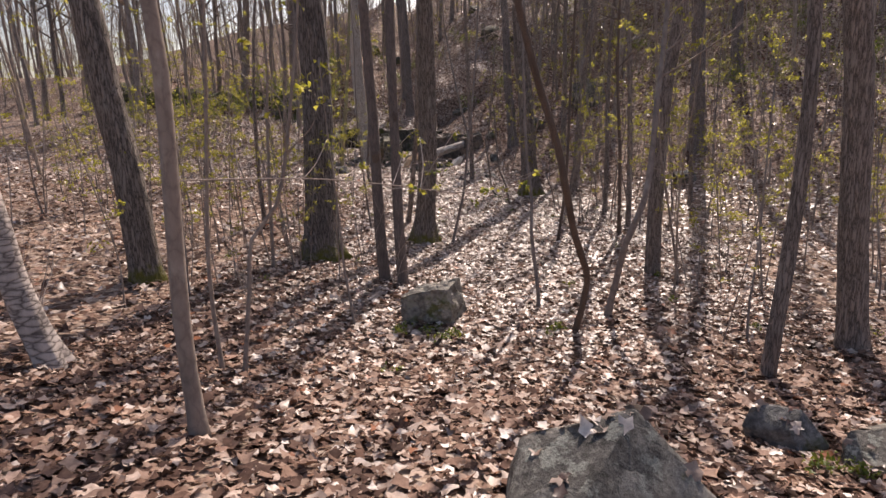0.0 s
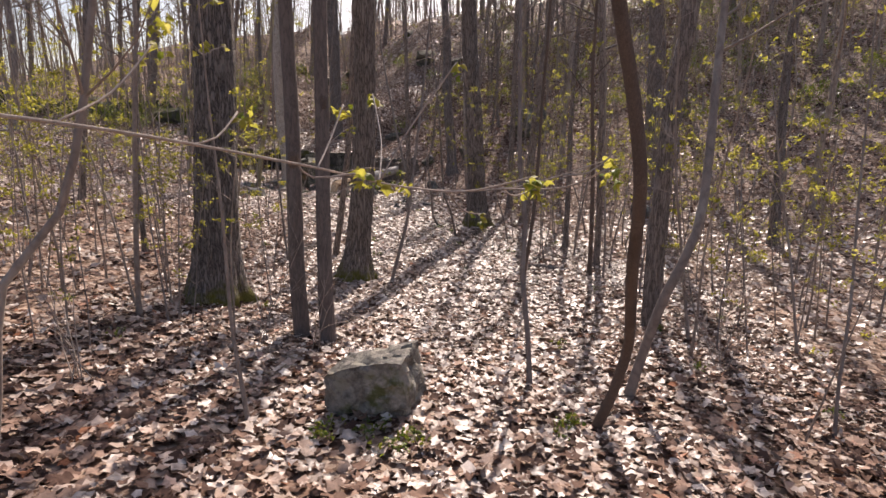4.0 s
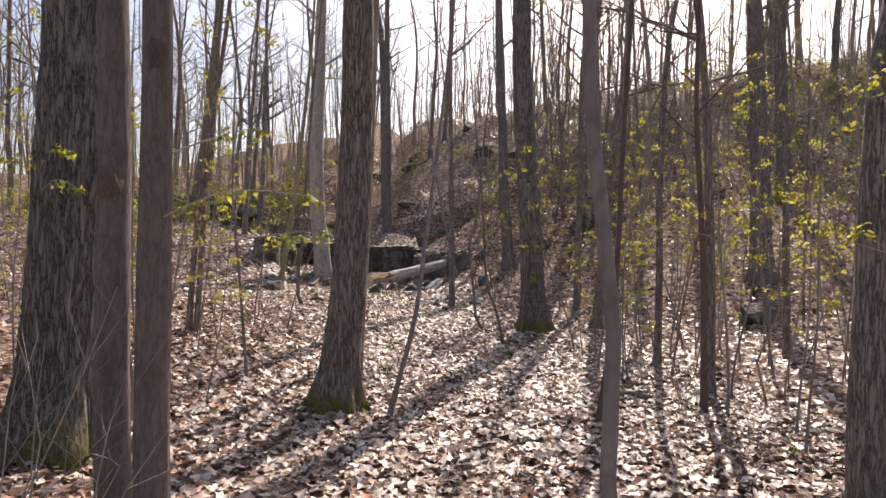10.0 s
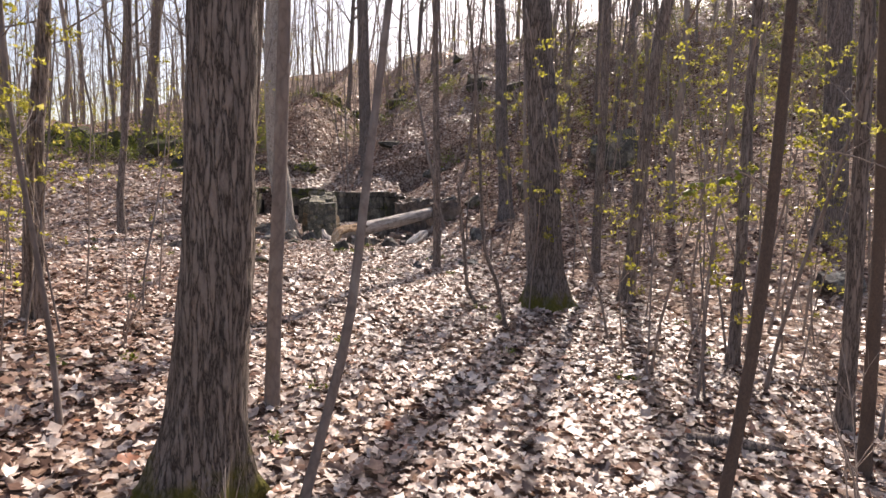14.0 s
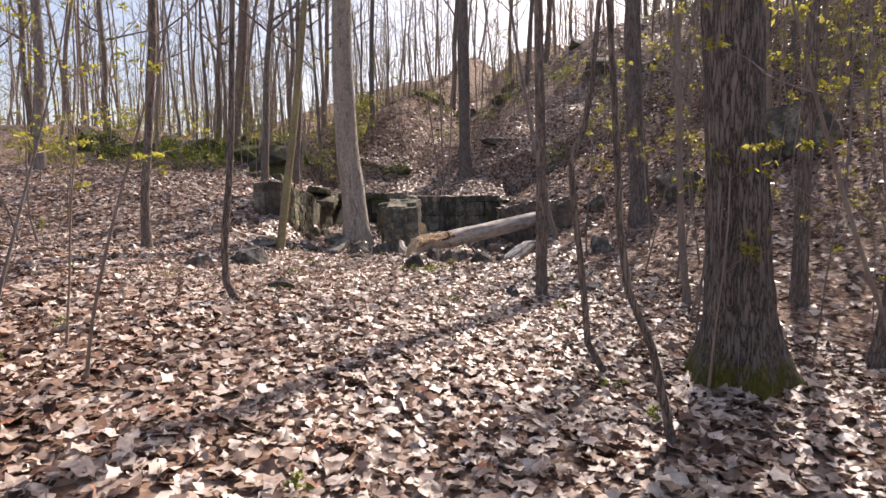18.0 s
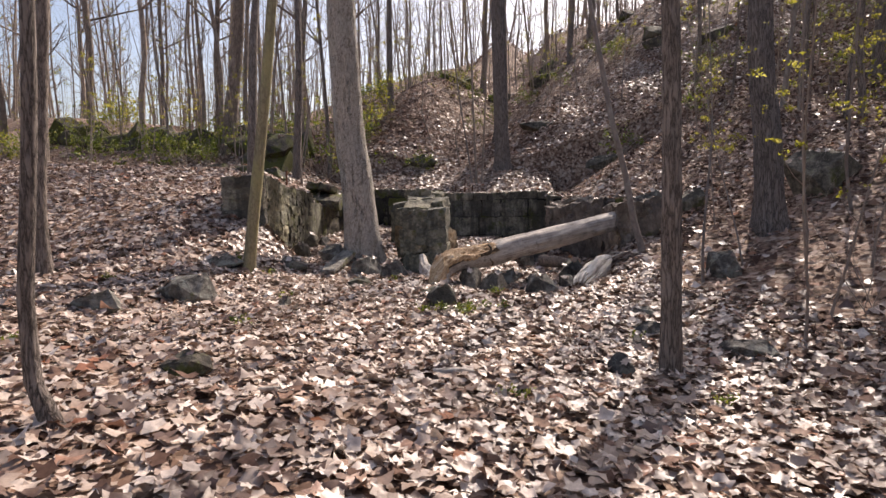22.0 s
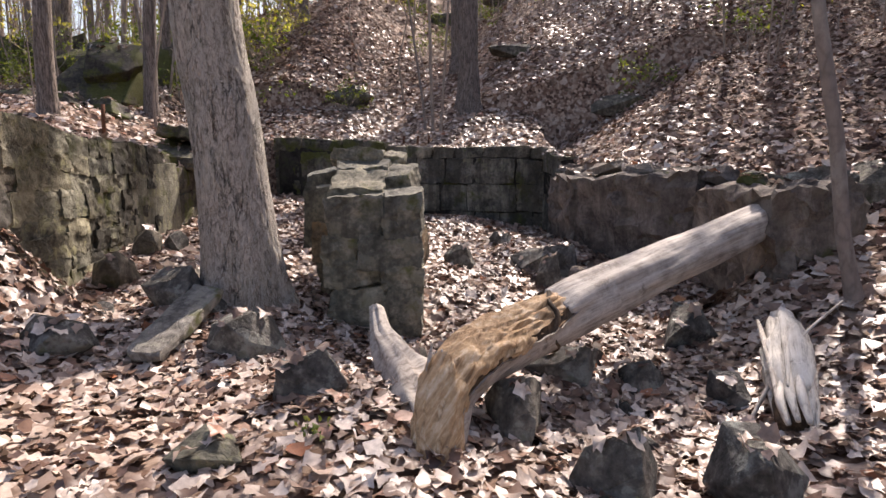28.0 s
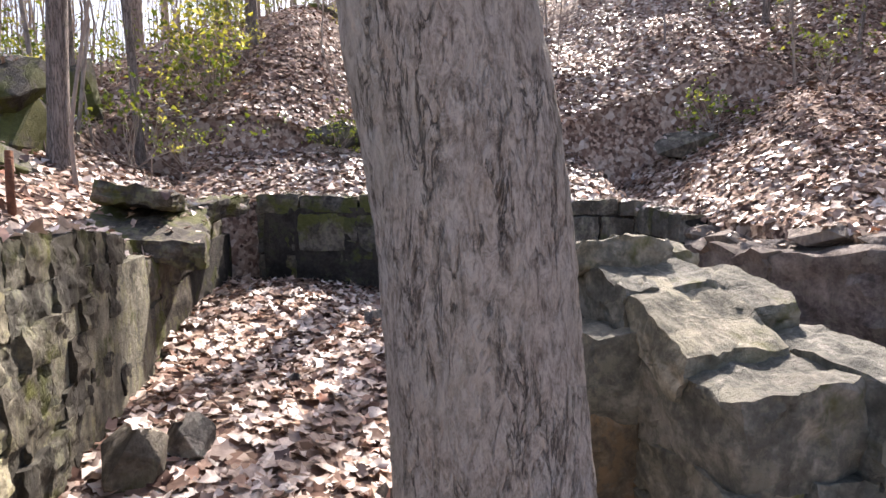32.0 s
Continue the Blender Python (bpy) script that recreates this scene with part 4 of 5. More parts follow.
# ---- saplings, shrubs and seedlings ----
saplings = []
for k, (r, h) in enumerate(((0.009, 1.6), (0.011, 2.3), (0.014, 3.0), (0.018, 3.6), (0.010, 2.0), (0.016, 4.2))):
    saplings.append(tree(-14 - k, 40, r, (0.05, 0.02, 0.5), (0.0 + 0.1 * (k % 3), 0.05, 1.1), height=h, seed=200 + k, bark=M_BARK_SMOOTH, branches=8, leaves=24 + 7 * k, low=0.3, tuft=0.028, joined=True, name="sapling", group="saplings", label="thin sapling with small yellow-green spring leaves", dip=0.02))
rng = random.Random(9)
for k in range(296):
    for _ in range(60):
        if k >= 230:
            x, y = rng.uniform(-12, 4), rng.uniform(9, 26)
        elif k < 70:
            x, y = rng.uniform(-6, 7), rng.uniform(8, 17)
        elif k < 150:
            x, y = rng.uniform(-9, 10), rng.uniform(6.5, 24)
        elif k < 180:
            x, y = rng.uniform(3.5, 17), rng.uniform(14, 34)
        else:
            x, y = rng.uniform(-16, 14), rng.uniform(24, 44)
        near = x - track_x(min(y, 24.2))
        if abs(near) > (2.4 if y < 15 else 2.2) and not inside_pit(x, y) and not (17 < y < 25 and -6 < near < 1.2 + 0.2 * (y - 17)):
            break
    s = rng.uniform(0.75, 1.25)
    ob = copy_thing(rng.choice(saplings), pose(x, y, ground(x, y) - 0.02, rng.gauss(0, 5), rng.gauss(0, 5), rng.uniform(0, 360)))
    ob.scale = (s, s, s)


def shrub(seed, size, label, material=None):
    rng = random.Random(seed)
    root = thing("shrub", -12, 41 + seed % 7, ground(-12, 41 + seed % 7), label, "shrub", "shrubs")
    geo, tips = Geo(), []
    for _ in range(9):
        limbs(geo, Vector((rng.gauss(0, 0.04), rng.gauss(0, 0.04), -0.03)), Vector((rng.gauss(0, 0.6), rng.gauss(0, 0.6), 1)), size * rng.uniform(0.7, 1.2), 0.008, 2, rng, tips)
    tagged(part("branchwork", geo.mesh("branchwork", M_TWIG), root), kind="stuff")
    tagged(part("foliage", leaf_tufts("foliage", tips, rng, 0.045, (2, 4), material or M_GREEN), root, "small green leaves"), kind="stuff")
    return root


shrubs = [shrub(31, 0.55, "low shrub with fresh green leaves"), shrub(32, 0.8, "low shrub with fresh green leaves"), shrub(33, 0.65, "low shrub with yellow-green leaves", M_LEAF)]
rng = random.Random(21)
for k in range(150):
    if k < 34:
        x, y = rng.uniform(-19, -6.5), rng.uniform(31, 38)
    elif k < 128:
        x, y = rng.uniform(6, 22), rng.uniform(20, 38)
        if 0.73 * x + 0.68 * y < 25.0:
            continue
    else:
        x, y = rng.uniform(-8, 4), rng.uniform(32.5, 42)
    if inside_pit(x, y):
        continue
    s = rng.uniform(0.7, 1.3) * (1.35 if k < 34 else 1.0)
    ob = copy_thing(rng.choice(shrubs), pose(x, y, ground(x, y), 0, 0, rng.uniform(0, 360)))
    ob.scale = (s, s, s)


def bare_shrub(x, y, seed, size, stems):
    """Pale leafless twigs fanning out of one foot."""
    rng = random.Random(seed)
    root = thing("bare_shrub", x, y, ground(x, y), "leafless shrub of thin pale twigs", "shrub", "bare shrubs")
    for _ in range(stems):
        geo, tips = Geo(), []
        limbs(geo, Vector((rng.gauss(0, 0.04), rng.gauss(0, 0.04), -0.03)), Vector((rng.gauss(0, 0.35), rng.gauss(0, 0.35), 1)), size * rng.uniform(0.7, 1.2), 0.007, 2, rng, tips)
        part("twig", geo.mesh("twig", M_TWIG), root)


for x, y, seed, size, stems in ((-1.42, 8.5, 1, 1.3, 5), (-0.95, 8.35, 2, 0.9, 3), (-2.6, 7.2, 3, 1.2, 5), (-3.2, 11.6, 4, 1.5, 5), (-0.35, 12.05, 5, 0.5, 3), (-4.6, 6.2, 6, 1.3, 6), (3.4, 8.2, 7, 1.3, 5), (4.6, 10.2, 8, 1.4, 5), (3.2, 12.4, 9, 1.2, 4), (4.9, 15.5, 10, 1.5, 5), (-5.2, 18.4, 11, 1.3, 5), (-5.6, 16.0, 12, 1.4, 5), (-6.6, 20.5, 13, 1.2, 4), (2.7, 22.6, 14, 1.2, 4), (-2.2, 14.6, 15, 1.1, 4), (-4.4, 10.0, 16, 1.3, 5)):
    bare_shrub(x, y, seed, size, stems)


def undergrowth():
    """Low green shoots in patches over the hillside."""
    gen, rng, spots, nrm = np.random.default_rng(12), random.Random(12), [], []
    while len(spots) < 12000:
        x, y = rng.uniform(3.5, 24), rng.uniform(17, 44)
        if 0.73 * x + 0.68 * y < 25.5 or noise.noise(Vector((x * 0.45, y * 0.45, 3))) + 0.03 * (x - 8) < 0.05:
            continue
        h = rng.uniform(0.05, 0.45)
        for _ in range(4):
            u, v = x + rng.gauss(0, 0.08), y + rng.gauss(0, 0.08)
            spots.append((u, v, ground(u, v) + h * rng.uniform(0.4, 1)))
            nrm.append((rng.gauss(0, 0.7), rng.gauss(0, 0.7), rng.uniform(0.2, 1)))
    tagged(new("undergrowth", scatter("undergrowth", np.array(spots), np.array(nrm), gen.uniform(0.03, 0.06, len(spots)), M_GREEN, gen, False, 0.35, 0.3, (0.55, 0.85))), "patches of low fresh green undergrowth", "undergrowth", kind="stuff")


undergrowth()


def seedling(seed):
    rng = random.Random(seed)
    root = thing("seedling", -11, 42 + seed % 5, ground(-11, 42 + seed % 5), "tiny green seedling pushing through dead leaves", "plant", "seedlings")
    geo, tips = Geo(), []
    for _ in range(4):
        limbs(geo, Vector((0, 0, -0.01)), Vector((rng.gauss(0, 0.5), rng.gauss(0, 0.5), 1)), 0.1, 0.003, 0, rng, tips)
    part("stem", geo.mesh("stem", M_TWIG), root)
    part("leaves", leaf_tufts("leaves", tips * 2, rng, 0.03, (2, 3), M_GREEN), root)
    return root


seedlings = [seedling(1), seedling(2), seedling(3)]
for k in range(46):
    y = rng.uniform(3, 24)
    x = track_x(y) + rng.choice((-1, 1)) * rng.uniform(0.5, 4.5)
    copy_thing(rng.choice(seedlings), pose(x, y, ground(x, y) + 0.02, 0, 0, rng.uniform(0, 360)))
for x, y in ((-0.05, 6.3), (-0.6, 6.45), (-0.25, 6.25), (-1.15, 22.2), (-1.3, 22.15), (-1.0, 22.35), (2.2, 3.3), (2.4, 3.25), (-4.5, 23.7), (-0.9, 23.3), (1.2, 6.5)):
    for _ in range(3):
        u, v = x + rng.gauss(0, 0.07), y + rng.gauss(0, 0.07)
        copy_thing(rng.choice(seedlings), pose(u, v, ground(u, v) + 0.02, 0, 0, rng.uniform(0, 360)))


# ---- leafing branch hanging over the way ----
def hanging_branch():
    root = thing("hanging_branch", -1.62, 3.40, 1.15, "long thin maple branch with unfolding yellow-green leaves", "branch")
    rng, base = random.Random(77), Vector((-1.62, 3.40, 1.15))
    main = smooth_path([Vector(p) - base for p in ((-1.62, 3.4, 1.15), (-1.0, 4.02, 1.07), (-0.5, 4.45, 0.96), (-0.1, 4.75, 0.86), (0.3, 4.85, 0.86), (0.72, 4.95, 0.97))], 0.06)
    geo = Geo()
    geo.tube(main, [0.0065 - 0.004 * i / len(main) for i in range(len(main))], 6)
    part("stem", geo.mesh("stem", M_TWIG), root)
    for a, tip in ((11, (-0.69, 4.5, 1.12)), (14, (-0.38, 4.9, 1.17)), (17, (-0.27, 5.4, 1.25)), (20, (0.04, 4.75, 1.32)), (22, (-0.13, 5.24, 0.85)), (26, (0.24, 4.35, 0.93)), (30, (0.54, 4.5, 0.95)), (33, (0.7, 4.9, 0.98)), (18, (-0.3, 4.55, 0.93)), (24, (0.2, 5.1, 0.72)), (9, (-0.9, 4.4, 1.3)), (28, (0.45, 5.15, 0.83))):
        p2 = Vector(tip) - base
        i = min(range(len(main)), key=lambda q: (main[q] - p2).length + abs(q - a) * 0.01)
        p0 = main[max(1, i - 3)]
        bow = smooth_path([p0, (p0 + p2) / 2 + Vector((rng.gauss(0, 0.02), rng.gauss(0, 0.02), -0.03)), p2], 0.05)
        geo = Geo()
        geo.tube(bow, [0.0035] * len(bow), 5)
        twig = part("twig", geo.mesh("twig", M_TWIG), root)
        for _ in range(rng.randint(6, 9)):
            at = p2 + Vector((rng.gauss(0, 0.02), rng.gauss(0, 0.02), rng.gauss(-0.02, 0.015)))
            part("leaf", scatter("leaf", np.array([tuple(at)]), np.array([(rng.gauss(0, 0.6), rng.gauss(0, 0.6), 0.6)]), [rng.uniform(0.018, 0.038)], rng.choice((M_LEAF, M_LEAF, M_GREEN)), np.random.default_rng(rng.randint(0, 9999)), True, 0.5, 0.9, (0.5, 0.75), LOBES), twig)


hanging_branch()


def leafy_twig(pts, seed, size=0.034):
    """A thin side branch with drooping clusters of young leaves along its outer half."""
    rng, base = random.Random(seed), Vector(pts[0])
    root = thing("leafy_branch", *base, "thin side branch with drooping clusters of young leaves", "branch", "leafy side branches")
    line = smooth_path([Vector(q) - base for q in pts], 0.05)
    geo = Geo()
    geo.tube(line, [0.005 - 0.003 * i / len(line) for i in range(len(line))], 6)
    stem = part("stem", geo.mesh("stem", M_TWIG), root)
    for u in (0.62, 0.8, 1.0):
        p0 = line[min(len(line) - 1, int(u * len(line)))]
        for _ in range(rng.randint(5, 8)):
            at = p0 + Vector((rng.gauss(0, 0.025), rng.gauss(0, 0.025), rng.gauss(-0.02, 0.015)))
            part("leaf", scatter("leaf", np.array([tuple(at)]), np.array([(rng.gauss(0, 0.6), rng.gauss(0, 0.6), 0.6)]), [rng.uniform(0.5, 1.0) * size], rng.choice((M_LEAF, M_GREEN)), np.random.default_rng(rng.randint(0, 9999)), True, 0.5, 0.9, (0.5, 0.75), LOBES), stem)


leafy_twig([(-0.73, 8.68, 0.5), (-0.45, 8.93, 0.57), (-0.26, 9.02, 0.6), (-0.08, 8.97, 0.62)], 41)
leafy_twig([(-0.74, 8.62, 0.66), (-0.4, 8.5, 0.77), (-0.03, 8.42, 0.75)], 42)
leafy_twig([(-0.78, 8.7, 0.95), (-0.62, 9.05, 1.12), (-0.5, 9.26, 1.2)], 43)
leafy_twig([(-2.2, 10.45, 1.0), (-2.0, 9.9, 1.15), (-1.75, 9.5, 1.1)], 44)
leafy_twig([(2.3, 11.99, 0.55), (2.0, 11.7, 0.62), (1.72, 11.55, 0.56)], 45)
leafy_twig([(3.72, 13.05, 0.7), (3.1, 12.8, 0.8), (2.6, 12.7, 0.72)], 46)
leafy_twig([(-4.3, 8.1, 1.2), (-3.6, 7.7, 1.35), (-3.0, 7.5, 1.28)], 47)
leafy_twig([(-2.3, 10.1, 0.9), (-2.0, 9.8, 0.95), (-1.8, 9.7, 0.88)], 48)


# ---- boulders and rubble ----
def strew(ob, count, seed):
    """Notes some spots on the flat upper sides of a stone where leaves lie."""
    rng = random.Random(seed + 4000)
    flat = [q for q in ob.data.polygons if q.normal.z > 0.7]
    for _ in range(count if flat else 0):
        q = rng.choice(flat)
        LYING.append((ob.matrix_basis @ q.center + Vector((rng.gauss(0, 0.01), rng.gauss(0, 0.01), 0.012)), q.normal.copy()))


def rock(x, y, w, d, h, seed, label="grey angular rock among dead leaves", material=None, turn=0.0, sink=0.0, level=3, name="rock", group="rubble rocks", tilt=0.0):
    ob = new(name, rock_mesh(name, w, d, h, seed, material or M_ROCK, level=level))
    ob.matrix_basis = pose(x, y, ground(x, y) - sink, tilt, 0, turn)
    if w < 1.5:
        strew(ob, int(3 + 22 * w * d), seed)
    return tagged(ob, label, "rock", group)


rock(0.62, 2.72, 1.12, 0.95, 0.50, 12, "large grey boulder with pale lichen beside the path", turn=15, level=5, name="boulder", group="boulders")
rock(2.30, 3.85, 0.55, 0.5, 0.30, 14, "mossy grey boulder half sunk in leaves", M_BLOCK, level=4, name="boulder", group="boulders")
rock(2.85, 3.6, 0.9, 0.5, 0.25, 15, "mossy grey boulder half sunk in leaves", level=4, name="boulder", group="boulders")
boulder = tagged(new("boulder", block_mesh("boulder", 0.62, 0.5, 0.52, 17, M_BLOCK, 14, 0.12, 0.09, 2.0)), "squarish pale boulder with dark moss spots", "rock", "boulders")
boulder.matrix_basis = pose(-0.28, 6.95, ground(-0.28, 6.95) + 0.17, 4, -3, -14)
rock(-4.05, 21.92, 0.66, 0.5, 0.30, 21, level=4, turn=20)
rock(-4.62, 23.45, 0.6, 0.4, 0.16, 22)
rock(-3.04, 22.13, 0.19, 0.17, 0.14, 23)
rock(-1.39, 22.5, 0.34, 0.3, 0.25, 24, "moss-covered stone with green seedlings", M_WALL_DARK)
rock(-1.0, 23.6, 0.36, 0.32, 0.33, 25, level=4)
rock(-0.40, 23.65, 0.40, 0.34, 0.30, 26, level=4, turn=25)
rock(-2.48, 24.25, 0.42, 0.35, 0.28, 27)
rock(-3.12, 24.95, 0.5, 0.4, 0.28, 28)
rock(-1.4, 24.15, 0.3, 0.3, 0.3, 29)
rock(-0.05, 25.75, 0.5, 0.4, 0.32, 30)
rock(0.71, 22.15, 0.32, 0.25, 0.12, 31)
rock(0.58, 21.77, 0.2, 0.18, 0.1, 32)
rock(0.69, 22.72, 0.25, 0.2, 0.1, 33)
rock(1.77, 24.2, 0.4, 0.35, 0.3, 34)
rock(-0.16, 22.37, 0.2, 0.16, 0.07, 35)
slab = tagged(new("stone_slab", block_mesh("stone_slab", 0.86, 0.25, 0.08, 36, M_BLOCK, 12, 0.05, 0.05, 2.5)), "long flat weathered slab lying aslant on rubble", "slab", "rubble rocks")
slab.matrix_basis = pose(-3.62, 24.98, ground(-3.62, 24.98) + 0.12, 0, -9, 84)
rock(-3.64, 25.4, 0.3, 0.25, 0.16, 36)
rock(-4.16, 24.55, 0.5, 0.4, 0.2, 37)
rock(-4.17, 26.05, 0.48, 0.4, 0.28, 38)
rock(-4.85, 26.1, 0.4, 0.3, 0.32, 39, material=M_WALL_DARK)
rock(-1.61, 23.15, 0.4, 0.3, 0.13, 40, material=M_WALL)
rock(-2.69, 23.5, 0.32, 0.25, 0.13, 41, material=M_WALL)
rock(-1.9, 27.9, 0.4, 0.35, 0.28, 42)
rock(-1.05, 28.15, 0.6, 0.4, 0.26, 43)
rock(-0.58, 24.95, 0.28, 0.25, 0.2, 44)
rock(-1.08, 25.0, 0.48, 0.35, 0.22, 45)
rock(-0.12, 24.75, 0.24, 0.22, 0.2, 46)
rock(-1.46, 29.2, 0.3, 0.25, 0.2, 47)
rock(-3.93, 25.6, 0.46, 0.4, 0.32, 48, level=4)
rock(-4.98, 26.85, 0.3, 0.3, 0.27, 49, "mossy yellow-green stone at the foot of a wall", M_WALL_DARK)
rock(-4.82, 27.1, 0.24, 0.22, 0.2, 50)
rock(-4.37, 21.1, 0.5, 0.35, 0.22, 51)
rock(1.42, 21.65, 0.5, 0.35, 0.12, 151, turn=-10, level=4)
rock(0.36, 20.9, 0.2, 0.18, 0.17, 152)
rock(-2.4, 19.65, 0.34, 0.26, 0.15, 153, "small mossy stone sunk in leaves", M_MOSSROCK)
for k, (w, d, h, rise) in enumerate(((1.7, 1.4, 0.75, -0.15), (1.5, 1.25, 0.75, 0.1), (1.25, 1.05, 0.6, 0.45))):
    rock(-8.25 + 0.12 * k, 31.05 + 0.1 * k, w, d, h, 971 + k, "layered dark ledge with yellow-green moss on the bank", M_BOULDER_MOSS, level=4, turn=20 + 25 * k, sink=-rise, name="boulder", group="outcrops", tilt=4 * k - 4)
for k in range(7):
    rng = random.Random(950 + k)
    rock(-7.6 - 0.35 * k + rng.gauss(0, 0.3), 29.6 + 0.3 * k + rng.gauss(0, 0.4), rng.uniform(0.5, 1.0), rng.uniform(0.4, 0.8), rng.uniform(0.2, 0.34), 953 + k, "layered ledge rock with green moss behind the wall", M_MOSSROCK, level=4, turn=rng.uniform(-25, 25), sink=0.1, group="outcrops", tilt=rng.gauss(0, 6))
rock(7.2, 18.5, 0.7, 0.5, 0.33, 52)
rock(6.26, 27.3, 1.9, 1.0, 1.2, 53, "dark mossy rock outcrop on the hillside", M_WALL_DARK, level=4, group="outcrops")
rock(3.55, 26.4, 1.1, 0.8, 0.55, 54, "dark mossy rock outcrop on the hillside", M_WALL_DARK, level=4, group="outcrops")
rock(1.85, 27.0, 0.6, 0.5, 0.36, 55, "dark mossy rock outcrop on the hillside", M_WALL_DARK, group="outcrops")
rock(0.8, 32.95, 1.3, 0.5, 0.3, 56, "low rock ledge in dead leaves", M_WALL_DARK, group="outcrops")
rock(-4.62, 33.6, 1.1, 0.5, 0.3, 57, "low rock ledge in dead leaves", M_WALL_DARK, group="outcrops")
rock(-1.1, 34.9, 1.4, 0.4, 0.2, 58, "low rock ledge in dead leaves", M_WALL_DARK, group="outcrops")
for k in range(17):
    rng = random.Random(300 + k)
    x = -8.6 - 0.68 * k + rng.gauss(0, 0.25)
    rock(x, 34.3 + rng.uniform(-0.5, 1.1) + 0.08 * k, rng.uniform(1.2, 2.6), rng.uniform(0.8, 1.3), rng.uniform(0.6, 1.15), 400 + k, "dark mossy ledge rock along the edge of the bank", M_BOULDER_MOSS, turn=rng.uniform(-25, 25), sink=rng.uniform(0.05, 0.25), group="ledge rocks", tilt=rng.uniform(-12, 8), level=4)
for k in range(9):
    rng = random.Random(500 + k)
    u = k / 9
    x, y = -6.0 + 13 * u + rng.gauss(0, 0.8), 46 - 9 * u + rng.gauss(0, 1.5)
    rock(x, y, rng.uniform(0.8, 2.2), rng.uniform(0.7, 1.2), rng.uniform(0.4, 0.9), 520 + k, "dark rock outcrop high on the hillside", M_MOSSROCK, turn=rng.uniform(0, 90), sink=0.3, group="outcrops", level=4)
for k in range(26):
    rng = random.Random(700 + k)
    x, y = rng.uniform(-4.6, 0.4), rng.uniform(24.2, 30.8)
    if math.hypot(x + 3.3, y - 25.4) < 0.5 or (-3.1 < x < -1.9 and 25.4 < y < 27.6):
        continue
    s = rng.uniform(0.1, 0.24)
    rock(x, y, s, s * 0.8, s * 0.6, 720 + k, "small grey stone in the leaves", turn=rng.uniform(0, 360), level=2)


# ---- ruined foundation ----
def stone_wall(name, label, x, y, turn, length, base, top, thick, courses, wide, material, seed, core, ragged=0.12, gap=0.012, jut=0.03, soft=1.0):
    """A wall of rough stones along its own x axis, its face towards -y; top(u) is its height along it, which its courses follow."""
    rng = random.Random(seed)
    root = thing(name, x, y, base, label, "stone wall", "ruined walls", turn)
    full = root.matrix_basis
    hmax = max(top(i / 20) for i in range(21)) - base
    n, z = 0, 0.0
    while z < hmax - 0.04:
        h = min(rng.uniform(*courses), hmax - z)
        if hmax - z - h < 0.14:
            h = hmax - z
        last = z + h > hmax - 0.01
        s = -rng.uniform(0, wide[0] * 0.6)
        while s < length:
            w = rng.uniform(*wide)
            a, b = max(0.0, s), min(length, s + w)
            s += w
            if b - a < 0.1:
                continue
            hh = h * rng.uniform(1 - 2.2 * ragged, 1.0 + ragged) if last else h
            me = block_mesh("stone", b - a - gap, thick * rng.uniform(0.92, 1.0), hh - gap, seed * 100 + n, material((a + b) / 2 / length) if callable(material) else material, 9, 0.06, 0.02, soft)
            m = pose((a + b) / 2, thick / 2 + rng.uniform(-jut, 0.7 * jut), z + hh / 2, rng.gauss(0, 27 * jut), rng.gauss(0, 1.0), rng.gauss(0, 40 * jut))
            for v in me.vertices:
                q = m @ v.co
                u = min(1.0, max(0.0, q.x / length))
                v.co = Vector((q.x, q.y + 0.05 * noise.noise(Vector((q.x * 1.3, z, seed))), q.z * (top(u) - base) / hmax))
            ob = part("stone", me, root)
            if last:
                for q in me.polygons:
                    if q.normal.z > 0.6 and rng.random() < 0.3:
                        LYING.append((full @ q.center + Vector((0, 0, 0.015)), q.normal.copy()))
            n += 1
        z += h
    low = min(top(i / 20) for i in range(21)) - base
    me = block_mesh("core", length * 0.98, thick * 0.86, low * 0.96, seed, core, rough=0.01)
    part("core", me, root, "dark earth filling the joints", pose(length / 2, thick * 0.49, low * 0.48))
    return root


stone_wall("stone_wall", "low ruined wall of large squared blocks, dark and mossy", -5.35, 31.35, -1.0, 4.75, -0.95, lambda u: 0.60 - 0.12 * u + 0.03 * math.sin(9 * u), 0.5, (0.34, 0.5), (0.35, 0.85), lambda u: M_MOSSROCK if u < 0.34 else M_WALL_DARK, 3, M_JOINT, 0.08)
# first stones use dark mossy stone: moss plus the end face's shade as colour
stone_wall("stone_wall", "thick mortared rubble wall with pale lichened face and dark streaks", -4.85, 25.0, 100.8, 3.52, -0.85, lambda u: 0.74 - 0.36 * u + 0.03 * math.sin(11 * u), 0.72, (0.14, 0.24), (0.16, 0.42), lambda u: M_WALL_DARK if u < 0.06 else M_WALL if u < 0.36 else M_WALL_STREAK, 4, M_WALL, 0.05, -0.014, 0.006, 0.45)
stone_wall("stone_wall", "short returning wall end of rough blocks", -0.78, 31.3, -80.0, 0.9, -0.9, lambda u: 0.42 - 0.06 * u, 0.45, (0.25, 0.38), (0.35, 0.6), M_WALL_DARK, 5, M_JOINT)
stone_wall("stone_wall", "low dark wall of rough mossy blocks in the corner", -5.5, 28.45, 95.0, 3.2, -0.9, lambda u: 0.2 + 0.2 * u, 0.5, (0.3, 0.5), (0.6, 1.1), M_MOSSROCK, 6, M_JOINT)
